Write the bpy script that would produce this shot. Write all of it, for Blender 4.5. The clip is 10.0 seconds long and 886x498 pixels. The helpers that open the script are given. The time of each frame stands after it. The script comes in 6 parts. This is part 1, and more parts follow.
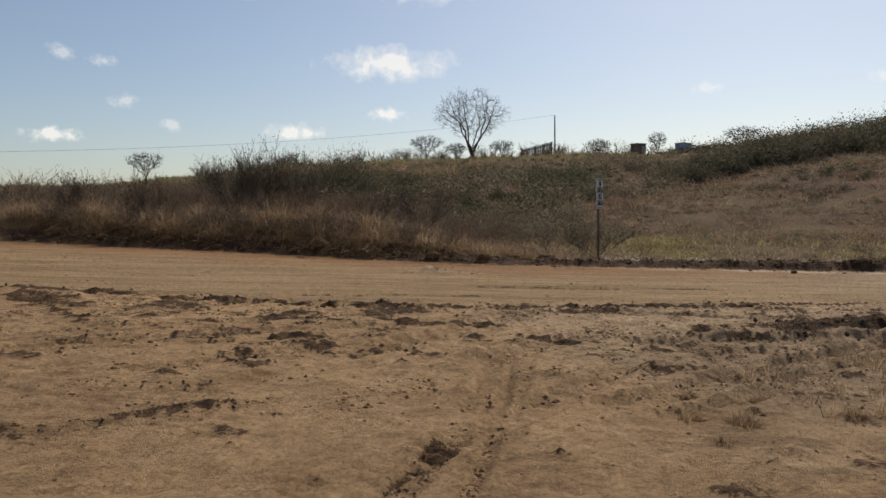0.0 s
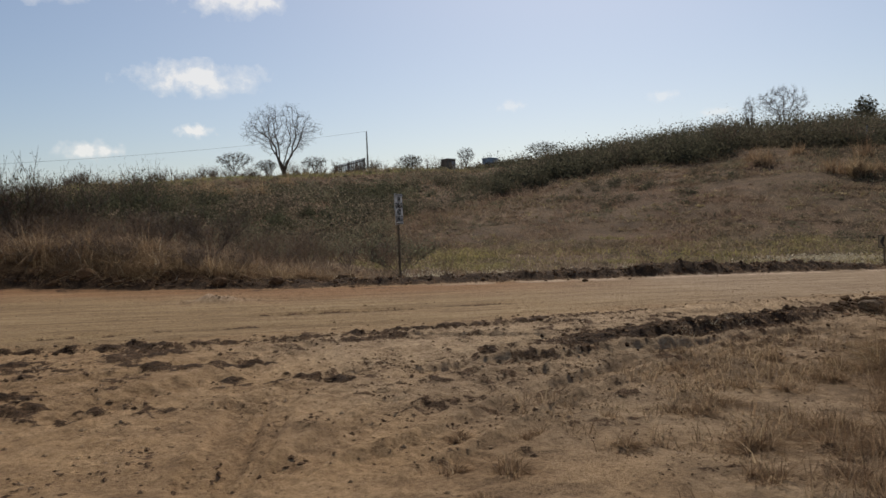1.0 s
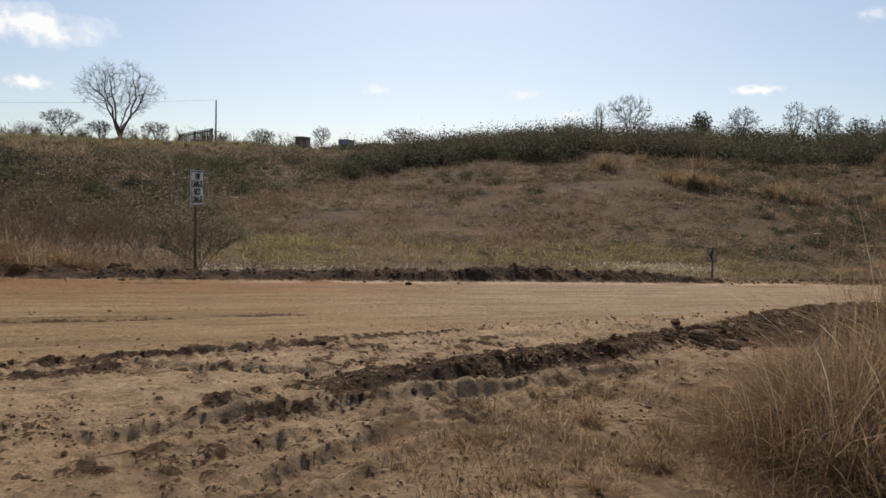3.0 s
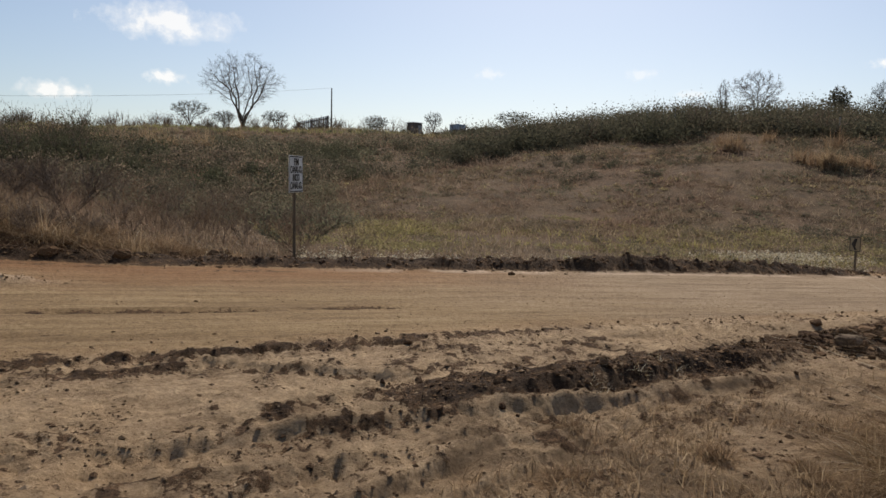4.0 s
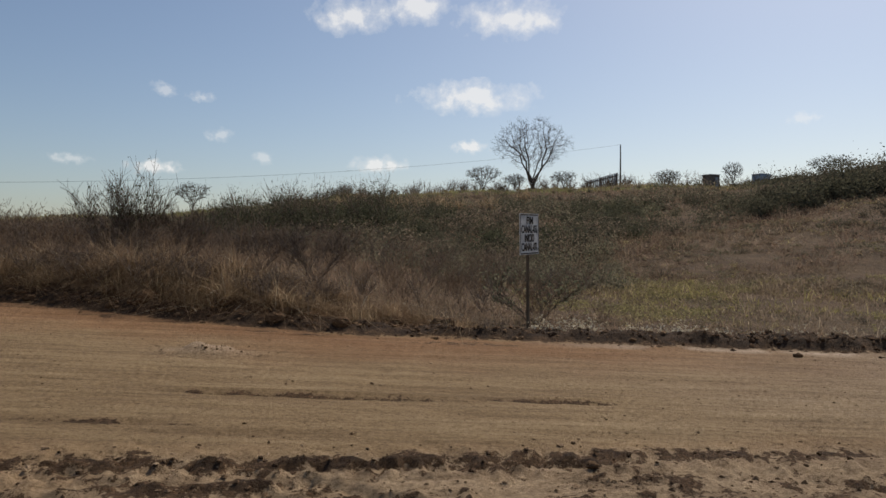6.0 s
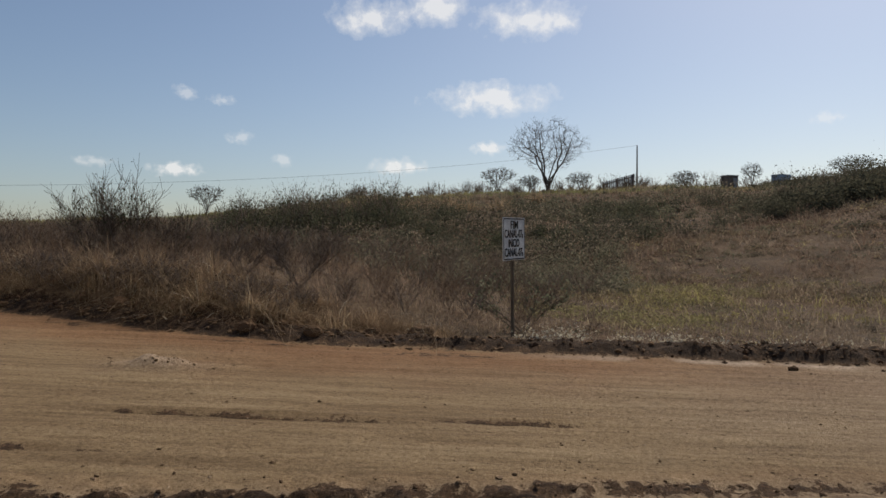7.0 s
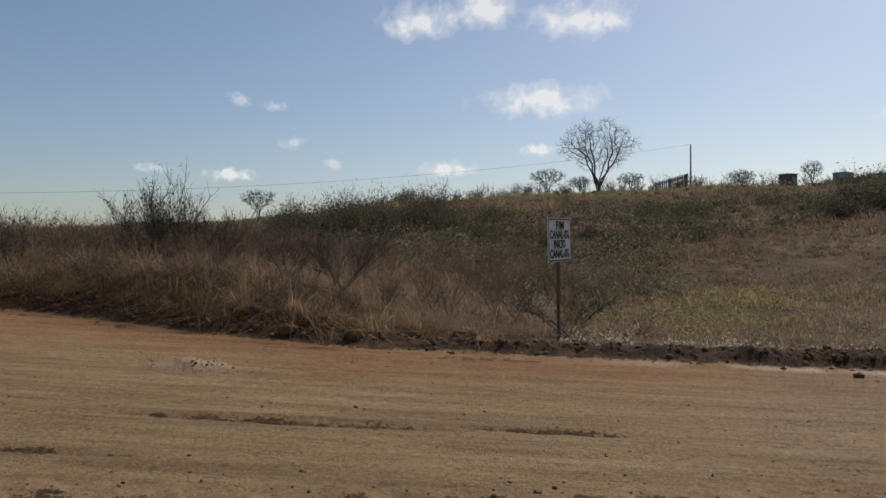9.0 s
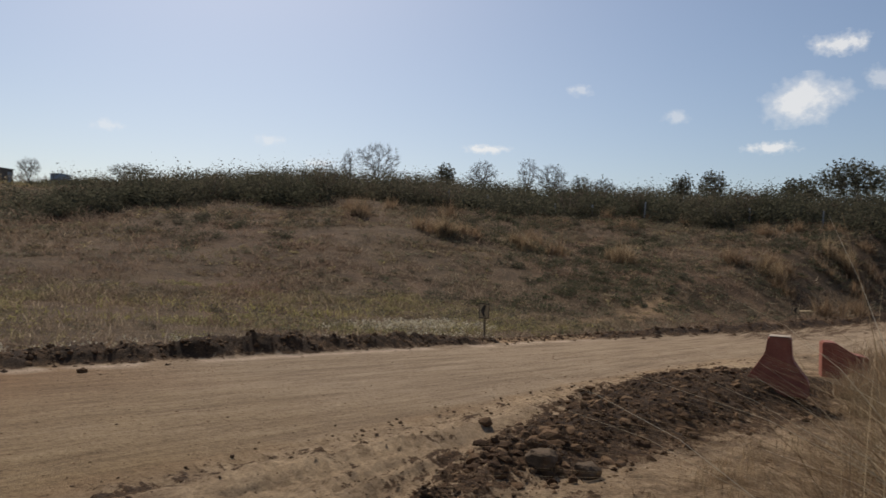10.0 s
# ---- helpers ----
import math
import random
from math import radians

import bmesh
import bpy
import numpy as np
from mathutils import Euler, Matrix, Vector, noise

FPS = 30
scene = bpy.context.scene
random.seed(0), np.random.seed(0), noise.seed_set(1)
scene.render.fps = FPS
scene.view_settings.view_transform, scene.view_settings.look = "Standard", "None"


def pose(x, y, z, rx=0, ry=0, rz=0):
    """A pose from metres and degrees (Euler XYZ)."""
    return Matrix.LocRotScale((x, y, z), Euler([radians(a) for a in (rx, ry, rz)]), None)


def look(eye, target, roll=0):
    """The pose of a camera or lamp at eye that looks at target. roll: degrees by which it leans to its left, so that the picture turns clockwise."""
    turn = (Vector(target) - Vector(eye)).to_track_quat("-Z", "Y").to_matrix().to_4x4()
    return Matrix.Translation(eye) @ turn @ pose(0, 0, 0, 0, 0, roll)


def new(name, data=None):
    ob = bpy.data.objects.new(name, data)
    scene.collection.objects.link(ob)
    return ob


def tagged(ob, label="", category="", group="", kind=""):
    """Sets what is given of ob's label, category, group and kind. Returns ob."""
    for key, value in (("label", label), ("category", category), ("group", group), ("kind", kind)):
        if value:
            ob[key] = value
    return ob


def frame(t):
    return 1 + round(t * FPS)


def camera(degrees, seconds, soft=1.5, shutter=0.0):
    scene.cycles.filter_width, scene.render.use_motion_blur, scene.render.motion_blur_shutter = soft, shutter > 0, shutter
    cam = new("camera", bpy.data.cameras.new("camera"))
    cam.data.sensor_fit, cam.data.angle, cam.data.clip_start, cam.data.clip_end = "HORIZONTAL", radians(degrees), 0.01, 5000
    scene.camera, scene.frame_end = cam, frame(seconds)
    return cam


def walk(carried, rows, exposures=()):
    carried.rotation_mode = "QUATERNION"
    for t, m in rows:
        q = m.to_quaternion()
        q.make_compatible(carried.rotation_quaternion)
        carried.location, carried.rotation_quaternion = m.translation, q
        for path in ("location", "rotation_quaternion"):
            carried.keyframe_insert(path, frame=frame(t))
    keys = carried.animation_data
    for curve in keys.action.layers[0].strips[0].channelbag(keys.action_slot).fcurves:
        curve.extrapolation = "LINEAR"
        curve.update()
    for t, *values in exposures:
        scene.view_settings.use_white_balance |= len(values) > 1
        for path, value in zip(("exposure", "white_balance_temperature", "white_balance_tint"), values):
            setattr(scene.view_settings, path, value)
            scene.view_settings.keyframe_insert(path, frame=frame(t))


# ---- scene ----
cam = camera(62.7, 10.0, soft=1.5, shutter=0.05)
PATH = [
    (0, (-0.517, -0.097, 1.103), (-0.246, 1.883, 1.016), -0.5),
    (0.5, (-0.157, 0.199, 1.174), (0.371, 2.127, 1.124), -2.6),
    (1, (0.199, 0.588, 1.134), (0.946, 2.443, 1.079), -2.4),
    (1.5, (0.641, 1.007, 1.196), (1.782, 2.65, 1.155), -1.4),
    (2, (1.15, 1.374, 1.29), (2.408, 2.928, 1.249), -1.4),
    (2.5, (1.539, 1.812, 1.313), (2.808, 3.357, 1.237), -2.0),
    (3, (1.963, 2.127, 1.305), (3.057, 3.799, 1.204), 1.5),
    (3.2, (2.162, 2.261, 1.352), (3.099, 4.023, 1.212), 1.2),
    (4.3, (2.771, 3.076, 1.314), (3.502, 4.933, 1.177), 1.2),
    (4.5, (2.957, 3.27, 1.331), (3.536, 5.182, 1.231), 0.8),
    (5, (3.27, 3.624, 1.346), (3.595, 5.596, 1.256), -0.2),
    (5.5, (3.649, 4.077, 1.396), (3.883, 6.061, 1.308), -0.4),
    (6, (4.108, 4.391, 1.384), (4.155, 6.391, 1.385), 0.2),
    (6.2, (4.257, 4.49, 1.425), (4.292, 6.489, 1.426), 0.3),
    (7.5, (5.033, 5.134, 1.46), (4.989, 7.133, 1.467), -0.0),
    (8, (5.112, 5.186, 1.456), (5.031, 7.185, 1.462), -0.1),
    (8.2, (5.122, 5.172, 1.434), (5.024, 7.169, 1.445), -0.1),
    (8.5, (5.104, 5.177, 1.455), (4.98, 7.173, 1.464), -0.2),
    (9, (4.916, 5.194, 1.443), (4.774, 7.189, 1.455), -0.1),
    (9.2, (4.829, 5.216, 1.416), (4.853, 7.216, 1.443), -0.3),
    (9.4, (4.666, 5.097, 1.428), (5.069, 7.055, 1.47), -0.0),
    (9.5, (4.685, 5.207, 1.45), (5.31, 7.107, 1.494), 0.6),
    (9.6, (4.642, 5.272, 1.405), (5.503, 7.076, 1.455), 1.0),
    (9.7, (4.659, 5.34, 1.404), (5.759, 7.01, 1.446), 1.5),
    (9.8, (4.715, 5.464, 1.375), (6.033, 6.968, 1.414), 1.9),
    (10, (4.787, 5.453, 1.367), (6.38, 6.661, 1.416), 1.9),
]
walk(cam, [(t, look(eye, target, roll)) for t, eye, target, roll in PATH],
     [(0.0, 0.32, 6750, 10), (0.5, 0.21, 6650, 10), (1.0, 0.21, 6600, 10), (2.5, 0.48, 6700, 10), (4.5, 0.4, 6600, 10), (5.5, 0.25, 6600, 10), (6.2, 0.18, 6450, 10), (9.2, 0.18, 6450, 10), (10.0, 0.16, 6500, 10)])

# ---- world, sun and sky ----
SUN_AZ, SUN_EL = 34.0, 46.0

world = bpy.data.worlds.new("sky_world")
scene.world = world
world.use_nodes = True
wn = world.node_tree.nodes
sky = wn.new("ShaderNodeTexSky")
sky.sky_type = "NISHITA"
sky.sun_disc = False
sky.sun_elevation = radians(SUN_EL)
sky.sun_rotation = radians(SUN_AZ)
sky.air_density, sky.dust_density, sky.ozone_density = 1.0, 1.1, 1.3
wn["Background"].inputs["Strength"].default_value = 0.075
haze = wn.new("ShaderNodeMix")
haze.data_type, haze.blend_type = "RGBA", "MULTIPLY"
haze.inputs[0].default_value, haze.inputs[7].default_value = 1.0, (1.0, 0.993, 1.004, 1)
world.node_tree.links.new(sky.outputs[0], haze.inputs[6])
world.node_tree.links.new(haze.outputs[2], wn["Background"].inputs["Color"])

sun = new("sun", bpy.data.lights.new("sun", "SUN"))
sun.data.energy, sun.data.angle, sun.data.color = 2.8, radians(0.53), (1.0, 0.93, 0.82)
sd = Vector((math.sin(radians(SUN_AZ)) * math.cos(radians(SUN_EL)), math.cos(radians(SUN_AZ)) * math.cos(radians(SUN_EL)), math.sin(radians(SUN_EL))))
sun.matrix_world = look(sd * 200, (0, 0, 0))

# ---- small tools ----
rng = np.random.default_rng(7)


def hash2(ix, iy, seed):
    h = (ix.astype(np.int64) * 374761393 + iy.astype(np.int64) * 668265263 + seed * 974634777) & 0xFFFFFFFF
    h = ((h ^ (h >> 13)) * 1274126177) & 0xFFFFFFFF
    return ((h ^ (h >> 16)) & 0xFFFF) / 65535.0


def vnoise(x, y, seed=0):
    """Smooth value noise from -1 to 1, one cell a unit."""
    ix, iy = np.floor(x), np.floor(y)
    fx, fy = x - ix, y - iy
    fx, fy = fx * fx * (3 - 2 * fx), fy * fy * (3 - 2 * fy)
    a, b = hash2(ix, iy, seed), hash2(ix + 1, iy, seed)
    c, d = hash2(ix, iy + 1, seed), hash2(ix + 1, iy + 1, seed)
    return 2 * ((a * (1 - fx) + b * fx) * (1 - fy) + (c * (1 - fx) + d * fx) * fy) - 1


def fbm(x, y, octaves=4, seed=0):
    total, amp = np.zeros_like(x, dtype=float), 1.0
    for k in range(octaves):
        total += amp * vnoise(x * 2**k + 17.3 * k, y * 2**k - 9.1 * k, seed + k)
        amp *= 0.52
    return total


def step(a, b, v):
    t = np.clip((v - a) / (b - a), 0, 1)
    return t * t * (3 - 2 * t)


def make(name, verts, faces, mat, parent=None, smooth=False, attrs=None):
    """One mesh object from arrays of vertices and equal-sided faces."""
    me = bpy.data.meshes.new(name)
    verts, faces = np.asarray(verts, np.float32), np.asarray(faces, np.int32)
    me.vertices.add(len(verts))
    me.vertices.foreach_set("co", verts.ravel())
    me.loops.add(faces.size)
    me.loops.foreach_set("vertex_index", faces.ravel())
    me.polygons.add(len(faces))
    me.polygons.foreach_set("loop_start", np.arange(len(faces), dtype=np.int32) * faces.shape[1])
    me.polygons.foreach_set("use_smooth", np.full(len(faces), smooth))
    for key, values in (attrs or {}).items():
        me.attributes.new(key, "FLOAT", "POINT").data.foreach_set("value", np.asarray(values, np.float32))
    me.update(calc_edges=True)
    me.materials.append(mat)
    ob = new(name, me)
    if parent:
        ob.parent = parent
    return ob


def part(name, bm, mat, parent=None, label=""):
    me = bpy.data.meshes.new(name)
    bm.to_mesh(me)
    bm.free()
    me.materials.append(mat)
    ob = new(name, me)
    if parent:
        ob.parent = parent
    return tagged(ob, label)


def join(pieces):
    """Several (vertices, faces, tone) in one."""
    vs, fs, ts, n = [], [], [], 0
    for v, f, t in pieces:
        vs.append(v), fs.append(f + n), ts.append(t)
        n += len(v)
    return np.concatenate(vs), np.concatenate(fs), np.concatenate(ts)


def blades(base, h, w, az, lean, segs=3, tone=None, droop=1.8):
    """Curved tapering grass blades or thin stems standing on the points base."""
    n = len(base)
    t = np.linspace(0, 1, segs + 1)[None, :, None]
    way = np.stack([np.sin(az), np.cos(az), np.zeros(n)], 1)[:, None, :]
    turn = az + rng.uniform(0.6, 2.5, n)
    side = np.stack([np.sin(turn), np.cos(turn), np.zeros(n)], 1)[:, None, :]
    L, l = h[:, None, None], lean[:, None, None]
    mid = base[:, None, :] + np.array([0, 0, 1.0]) * L * t * (1 - 0.35 * l * t) + way * L * l * t**droop
    half = w[:, None, None] * 0.5 * (1 - 0.88 * t**1.3)
    v = np.stack([mid - side * half, mid + side * half], 2).reshape(-1, 3)
    k = np.arange(segs)[None, :] * 2 + np.arange(n)[:, None] * 2 * (segs + 1)
    f = np.stack([k, k + 1, k + 3, k + 2], -1).reshape(-1, 4)
    tone = np.zeros(n) if tone is None else tone
    return v, f, np.repeat(tone, 2 * (segs + 1))


def tubes(p0, p1, r0, r1, sides=5, tone=0.0):
    """Open tapering tubes between the points p0 and p1."""
    n = len(p0)
    d = p1 - p0
    d /= np.linalg.norm(d, axis=1)[:, None] + 1e-9
    ref = np.where(np.abs(d[:, 2:3]) > 0.9, np.array([[1.0, 0, 0]]), np.array([[0, 0, 1.0]]))
    a = np.cross(d, ref)
    a /= np.linalg.norm(a, axis=1)[:, None]
    b = np.cross(d, a)
    ang = np.arange(sides) * 2 * np.pi / sides
    ring = a[:, None, :] * np.cos(ang)[None, :, None] + b[:, None, :] * np.sin(ang)[None, :, None]
    v = np.concatenate([p0[:, None] + ring * r0[:, None, None], p1[:, None] + ring * r1[:, None, None]], 1).reshape(-1, 3)
    k, j = np.arange(n)[:, None] * 2 * sides, np.arange(sides)[None, :]
    f = np.stack([k + j, k + (j + 1) % sides, k + sides + (j + 1) % sides, k + sides + j], -1).reshape(-1, 4)
    return v, f, np.full(len(v), tone)


def ribbons(p0, p1, w0, w1, tone):
    """Flat slivers along the segments from p0 to p1, for the finest twigs."""
    d = p1 - p0
    side = np.cross(d, rng.normal(size=p0.shape))
    side /= np.linalg.norm(side, axis=1)[:, None] + 1e-9
    v = np.stack([p0 - side * w0[:, None], p0 + side * w0[:, None], p1 + side * w1[:, None], p1 - side * w1[:, None]], 1).reshape(-1, 3)
    return v, np.arange(len(v)).reshape(-1, 4), np.repeat(tone, 4)


def leaves(pos, size, tone):
    """Loose leaf quads at any turn."""
    n = len(pos)
    a = rng.normal(size=(n, 3))
    a /= np.linalg.norm(a, axis=1)[:, None]
    b = np.cross(a, rng.normal(size=(n, 3)))
    b /= np.linalg.norm(b, axis=1)[:, None] + 1e-9
    a, b = a * size[:, None], b * size[:, None] * 0.55
    v = np.stack([pos - a, pos + b, pos + a, pos - b], 1).reshape(-1, 3)
    f = np.arange(4 * n).reshape(-1, 4)
    return v, f, np.repeat(tone, 4)


def chips(pos, size, tone):
    """Loose three-cornered leaves at any turn."""
    n = len(pos)
    a = rng.normal(size=(n, 3))
    a /= np.linalg.norm(a, axis=1)[:, None]
    b = np.cross(a, rng.normal(size=(n, 3)))
    b /= np.linalg.norm(b, axis=1)[:, None] + 1e-9
    a, b = a * size[:, None], b * size[:, None] * 0.6
    v = np.stack([pos + a, pos - a * 0.6 + b, pos - a * 0.6 - b], 1).reshape(-1, 3)
    return v, np.arange(3 * n).reshape(-1, 3), np.repeat(tone, 3)


def slivers(pos, size, tone, ratio=0.45):
    """Thin upward-tending twigs and leaves."""
    n = len(pos)
    a = rng.normal(size=(n, 3)) + np.array([0, 0, 0.35])
    a /= np.linalg.norm(a, axis=1)[:, None]
    b = np.cross(a, rng.normal(size=(n, 3)))
    b /= np.linalg.norm(b, axis=1)[:, None] + 1e-9
    a, b = a * size[:, None], b * size[:, None] * ratio
    v = np.stack([pos + a, pos - a * 0.8 + b, pos - a * 0.8 - b], 1).reshape(-1, 3)
    return v, np.arange(3 * n).reshape(-1, 3), np.repeat(tone, 3)


# ---- materials ----
def nodes_of(name):
    m = bpy.data.materials.new(name)
    m.use_nodes = True
    return m, m.node_tree.nodes, m.node_tree.links.new


def ramp(n, link, source, stops):
    r = n.new("ShaderNodeValToRGB")
    while len(r.color_ramp.elements) < len(stops):
        r.color_ramp.elements.new(0.5)
    for e, (at, c) in zip(r.color_ramp.elements, stops):
        e.position, e.color = at, (*c, 1)
    link(source, r.inputs[0])
    return r.outputs[0]


def noise_of(n, link, scale, detail=6, vec=None, rough=0.6):
    t = n.new("ShaderNodeTexNoise")
    t.inputs["Scale"].default_value, t.inputs["Detail"].default_value, t.inputs["Roughness"].default_value = scale, detail, rough
    if vec is not None:
        link(vec, t.inputs["Vector"])
    return t.outputs["Fac"]


def attr(n, name):
    a = n.new("ShaderNodeAttribute")
    a.attribute_name = name
    return a.outputs["Fac"]


def mix(n, link, fac, a, b, blend="MIX"):
    m = n.new("ShaderNodeMix")
    m.data_type, m.blend_type = "RGBA", blend
    for value, socket in ((fac, m.inputs[0]), (a, m.inputs[6]), (b, m.inputs[7])):
        if isinstance(value, (int, float)):
            socket.default_value = value
        elif isinstance(value, tuple):
            socket.default_value = (*value, 1)
        else:
            link(value, socket)
    return m.outputs[2]


def calc(n, link, op, a, b):
    m = n.new("ShaderNodeMath")
    m.operation = op
    for value, socket in ((a, m.inputs[0]), (b, m.inputs[1])):
        if isinstance(value, (int, float)):
            socket.default_value = value
        else:
            link(value, socket)
    return m.outputs[0]


def plain(name, stops, scale=8.0, rough=0.8, metal=0.0, bump=0.2, stretch=(1, 1, 1)):
    """A surface of two or three near tones in a noise, with grain and relief."""
    m, n, link = nodes_of(name)
    s = n["Principled BSDF"]
    co = n.new("ShaderNodeTexCoord")
    mp = n.new("ShaderNodeMapping")
    mp.inputs["Scale"].default_value = stretch
    link(co.outputs["Object"], mp.inputs["Vector"])
    f = noise_of(n, link, scale, 8, mp.outputs[0])
    g = noise_of(n, link, scale * 9, 4, mp.outputs[0])
    c = ramp(n, link, f, stops)
    link(mix(n, link, 0.35, c, ramp(n, link, g, [(0.3, (0.35, 0.35, 0.35)), (0.7, (1, 1, 1))]), "MULTIPLY"), s.inputs["Base Color"])
    s.inputs["Roughness"].default_value, s.inputs["Metallic"].default_value = rough, metal
    s.inputs["Specular IOR Level"].default_value = 0.5 if rough < 0.8 else 0.1
    b = n.new("ShaderNodeBump")
    b.inputs["Strength"].default_value, b.inputs["Distance"].default_value = bump, 0.02
    link(g, b.inputs["Height"])
    link(b.outputs[0], s.inputs["Normal"])
    return m


def growth(name, stops, through_light=0.35, second=None):
    """Dry or green growth: tone by blade, a shift by clump (attribute tone), light passing through."""
    m, n, link = nodes_of(name)
    n.remove(n["Principled BSDF"])
    geo = n.new("ShaderNodeNewGeometry")
    c = ramp(n, link, geo.outputs["Random Per Island"], stops)
    if second:
        c = mix(n, link, attr(n, "tone"), c, ramp(n, link, geo.outputs["Random Per Island"], second))
    d, t, mx = n.new("ShaderNodeBsdfDiffuse"), n.new("ShaderNodeBsdfTranslucent"), n.new("ShaderNodeMixShader")
    link(c, d.inputs["Color"])
    link(c, t.inputs["Color"])
    mx.inputs[0].default_value = through_light
    link(d.outputs[0], mx.inputs[1])
    link(t.outputs[0], mx.inputs[2])
    link(mx.outputs[0], n["Material Output"].inputs["Surface"])
    return m


def ground_material():
    m, n, link = nodes_of("bare_earth")
    s = n["Principled BSDF"]
    co = n.new("ShaderNodeTexCoord").outputs["Object"]
    along = n.new("ShaderNodeMapping")
    along.inputs["Scale"].default_value = (0.18, 1.6, 1)
    link(co, along.inputs["Vector"])
    big, mid, fine = noise_of(n, link, 0.5, 6, co), noise_of(n, link, 3.5, 8, co, 0.7), noise_of(n, link, 38, 6, co, 0.75)
    streak = noise_of(n, link, 1.6, 9, along.outputs[0], 0.7)
    sand = ramp(n, link, mid, [(0.25, (0.33, 0.203, 0.103)), (0.5, (0.485, 0.313, 0.163)), (0.75, (0.60, 0.402, 0.223))])
    sand = mix(n, link, ramp(n, link, big, [(0.38, (0, 0, 0)), (0.62, (0.5, 0.5, 0.5))]), sand, ramp(n, link, mid, [(0.3, (0.18, 0.108, 0.058)), (0.7, (0.35, 0.218, 0.12))]))
    sand = mix(n, link, attr(n, "pale"), sand, ramp(n, link, mid, [(0.25, (0.335, 0.235, 0.142)), (0.5, (0.50, 0.365, 0.228)), (0.75, (0.63, 0.475, 0.31))]))
    thread = n.new("ShaderNodeMapping")
    thread.inputs["Scale"].default_value = (0.1, 2.2, 1)
    link(co, thread.inputs["Vector"])
    road = ramp(n, link, streak, [(0.3, (0.24, 0.165, 0.102)), (0.5, (0.375, 0.268, 0.168)), (0.7, (0.485, 0.36, 0.235))])
    road = mix(n, link, attr(n, "warm"), road, ramp(n, link, streak, [(0.3, (0.225, 0.142, 0.072)), (0.5, (0.35, 0.235, 0.122)), (0.7, (0.45, 0.315, 0.172))]))
    road = mix(n, link, 0.45, road, ramp(n, link, noise_of(n, link, 4.5, 9, thread.outputs[0], 0.75), [(0.36, (0.5, 0.46, 0.43)), (0.52, (1, 1, 1))]), "MULTIPLY")
    road = mix(n, link, attr(n, "ochre"), road, ramp(n, link, streak, [(0.3, (0.22, 0.11, 0.05)), (0.7, (0.38, 0.215, 0.105))]))
    c = mix(n, link, attr(n, "road"), sand, road)
    litter = ramp(n, link, mid, [(0.3, (0.085, 0.056, 0.032)), (0.5, (0.14, 0.092, 0.052)), (0.72, (0.205, 0.138, 0.08))])
    litter = mix(n, link, ramp(n, link, noise_of(n, link, 0.16, 5, co), [(0.42, (0, 0, 0)), (0.6, (1, 1, 1))]), litter, ramp(n, link, mid, [(0.3, (0.10, 0.062, 0.036)), (0.7, (0.20, 0.122, 0.07))]))
    mott = noise_of(n, link, 0.75, 5, co, 0.65)
    litter = mix(n, link, 0.75, litter, ramp(n, link, mott, [(0.36, (0.44, 0.44, 0.42)), (0.6, (1.02, 1.02, 0.98))]), "MULTIPLY")
    c = mix(n, link, attr(n, "litter"), c, litter)
    c = mix(n, link, attr(n, "dust"), c, ramp(n, link, mid, [(0.3, (0.50, 0.36, 0.24)), (0.7, (0.66, 0.50, 0.36))]))
    deep = ramp(n, link, mid, [(0.3, (0.04, 0.024, 0.0145)), (0.55, (0.083, 0.051, 0.03)), (0.75, (0.155, 0.097, 0.057))])
    thin = ramp(n, link, mid, [(0.3, (0.075, 0.043, 0.023)), (0.7, (0.175, 0.104, 0.055))])
    mud_and_shade = mix(n, link, ramp(n, link, attr(n, "mud_and_shade"), [(0.8, (0, 0, 0)), (1.0, (1, 1, 1))]), thin, deep)
    crumb = noise_of(n, link, 11, 9, co, 0.82)
    broken = calc(n, link, "MULTIPLY", calc(n, link, "SUBTRACT", noise_of(n, link, 2.4, 5, co, 0.65), 0.5), 1.2)
    share = calc(n, link, "ADD", calc(n, link, "ADD", calc(n, link, "MULTIPLY", attr(n, "mud_and_shade"), 1.0), broken), calc(n, link, "MULTIPLY", calc(n, link, "SUBTRACT", crumb, 0.5), 2.8))
    slant = n.new("ShaderNodeMapping")
    slant.inputs["Rotation"].default_value, slant.inputs["Scale"].default_value = (0, 0, radians(-48)), (1.7, 8.0, 1)
    link(co, slant.inputs["Vector"])
    scuff = ramp(n, link, noise_of(n, link, 1.0, 8, slant.outputs[0], 0.72), [(0.50, (0, 0, 0)), (0.56, (1, 1, 1))])
    where = ramp(n, link, noise_of(n, link, 0.8, 5, co, 0.65), [(0.42, (0, 0, 0)), (0.56, (0.35, 0.35, 0.35))])
    bare = calc(n, link, "SUBTRACT", 1.0, calc(n, link, "MAXIMUM", attr(n, "road"), calc(n, link, "MULTIPLY", attr(n, "litter"), 0.5)))
    scuff = calc(n, link, "MULTIPLY", calc(n, link, "MULTIPLY", scuff, where), bare)
    c = mix(n, link, scuff, c, ramp(n, link, mid, [(0.3, (0.075, 0.042, 0.022)), (0.7, (0.19, 0.108, 0.057))]))
    share = ramp(n, link, share, [(0.44, (0, 0, 0)), (0.52, (1, 1, 1))])
    mud_and_shade = mix(n, link, 0.8, mud_and_shade, ramp(n, link, noise_of(n, link, 30, 5, co, 0.8), [(0.34, (0.4, 0.37, 0.35)), (0.5, (1, 1, 1)), (0.7, (1.7, 1.6, 1.5))]), "MULTIPLY")
    c = mix(n, link, share, c, mud_and_shade)
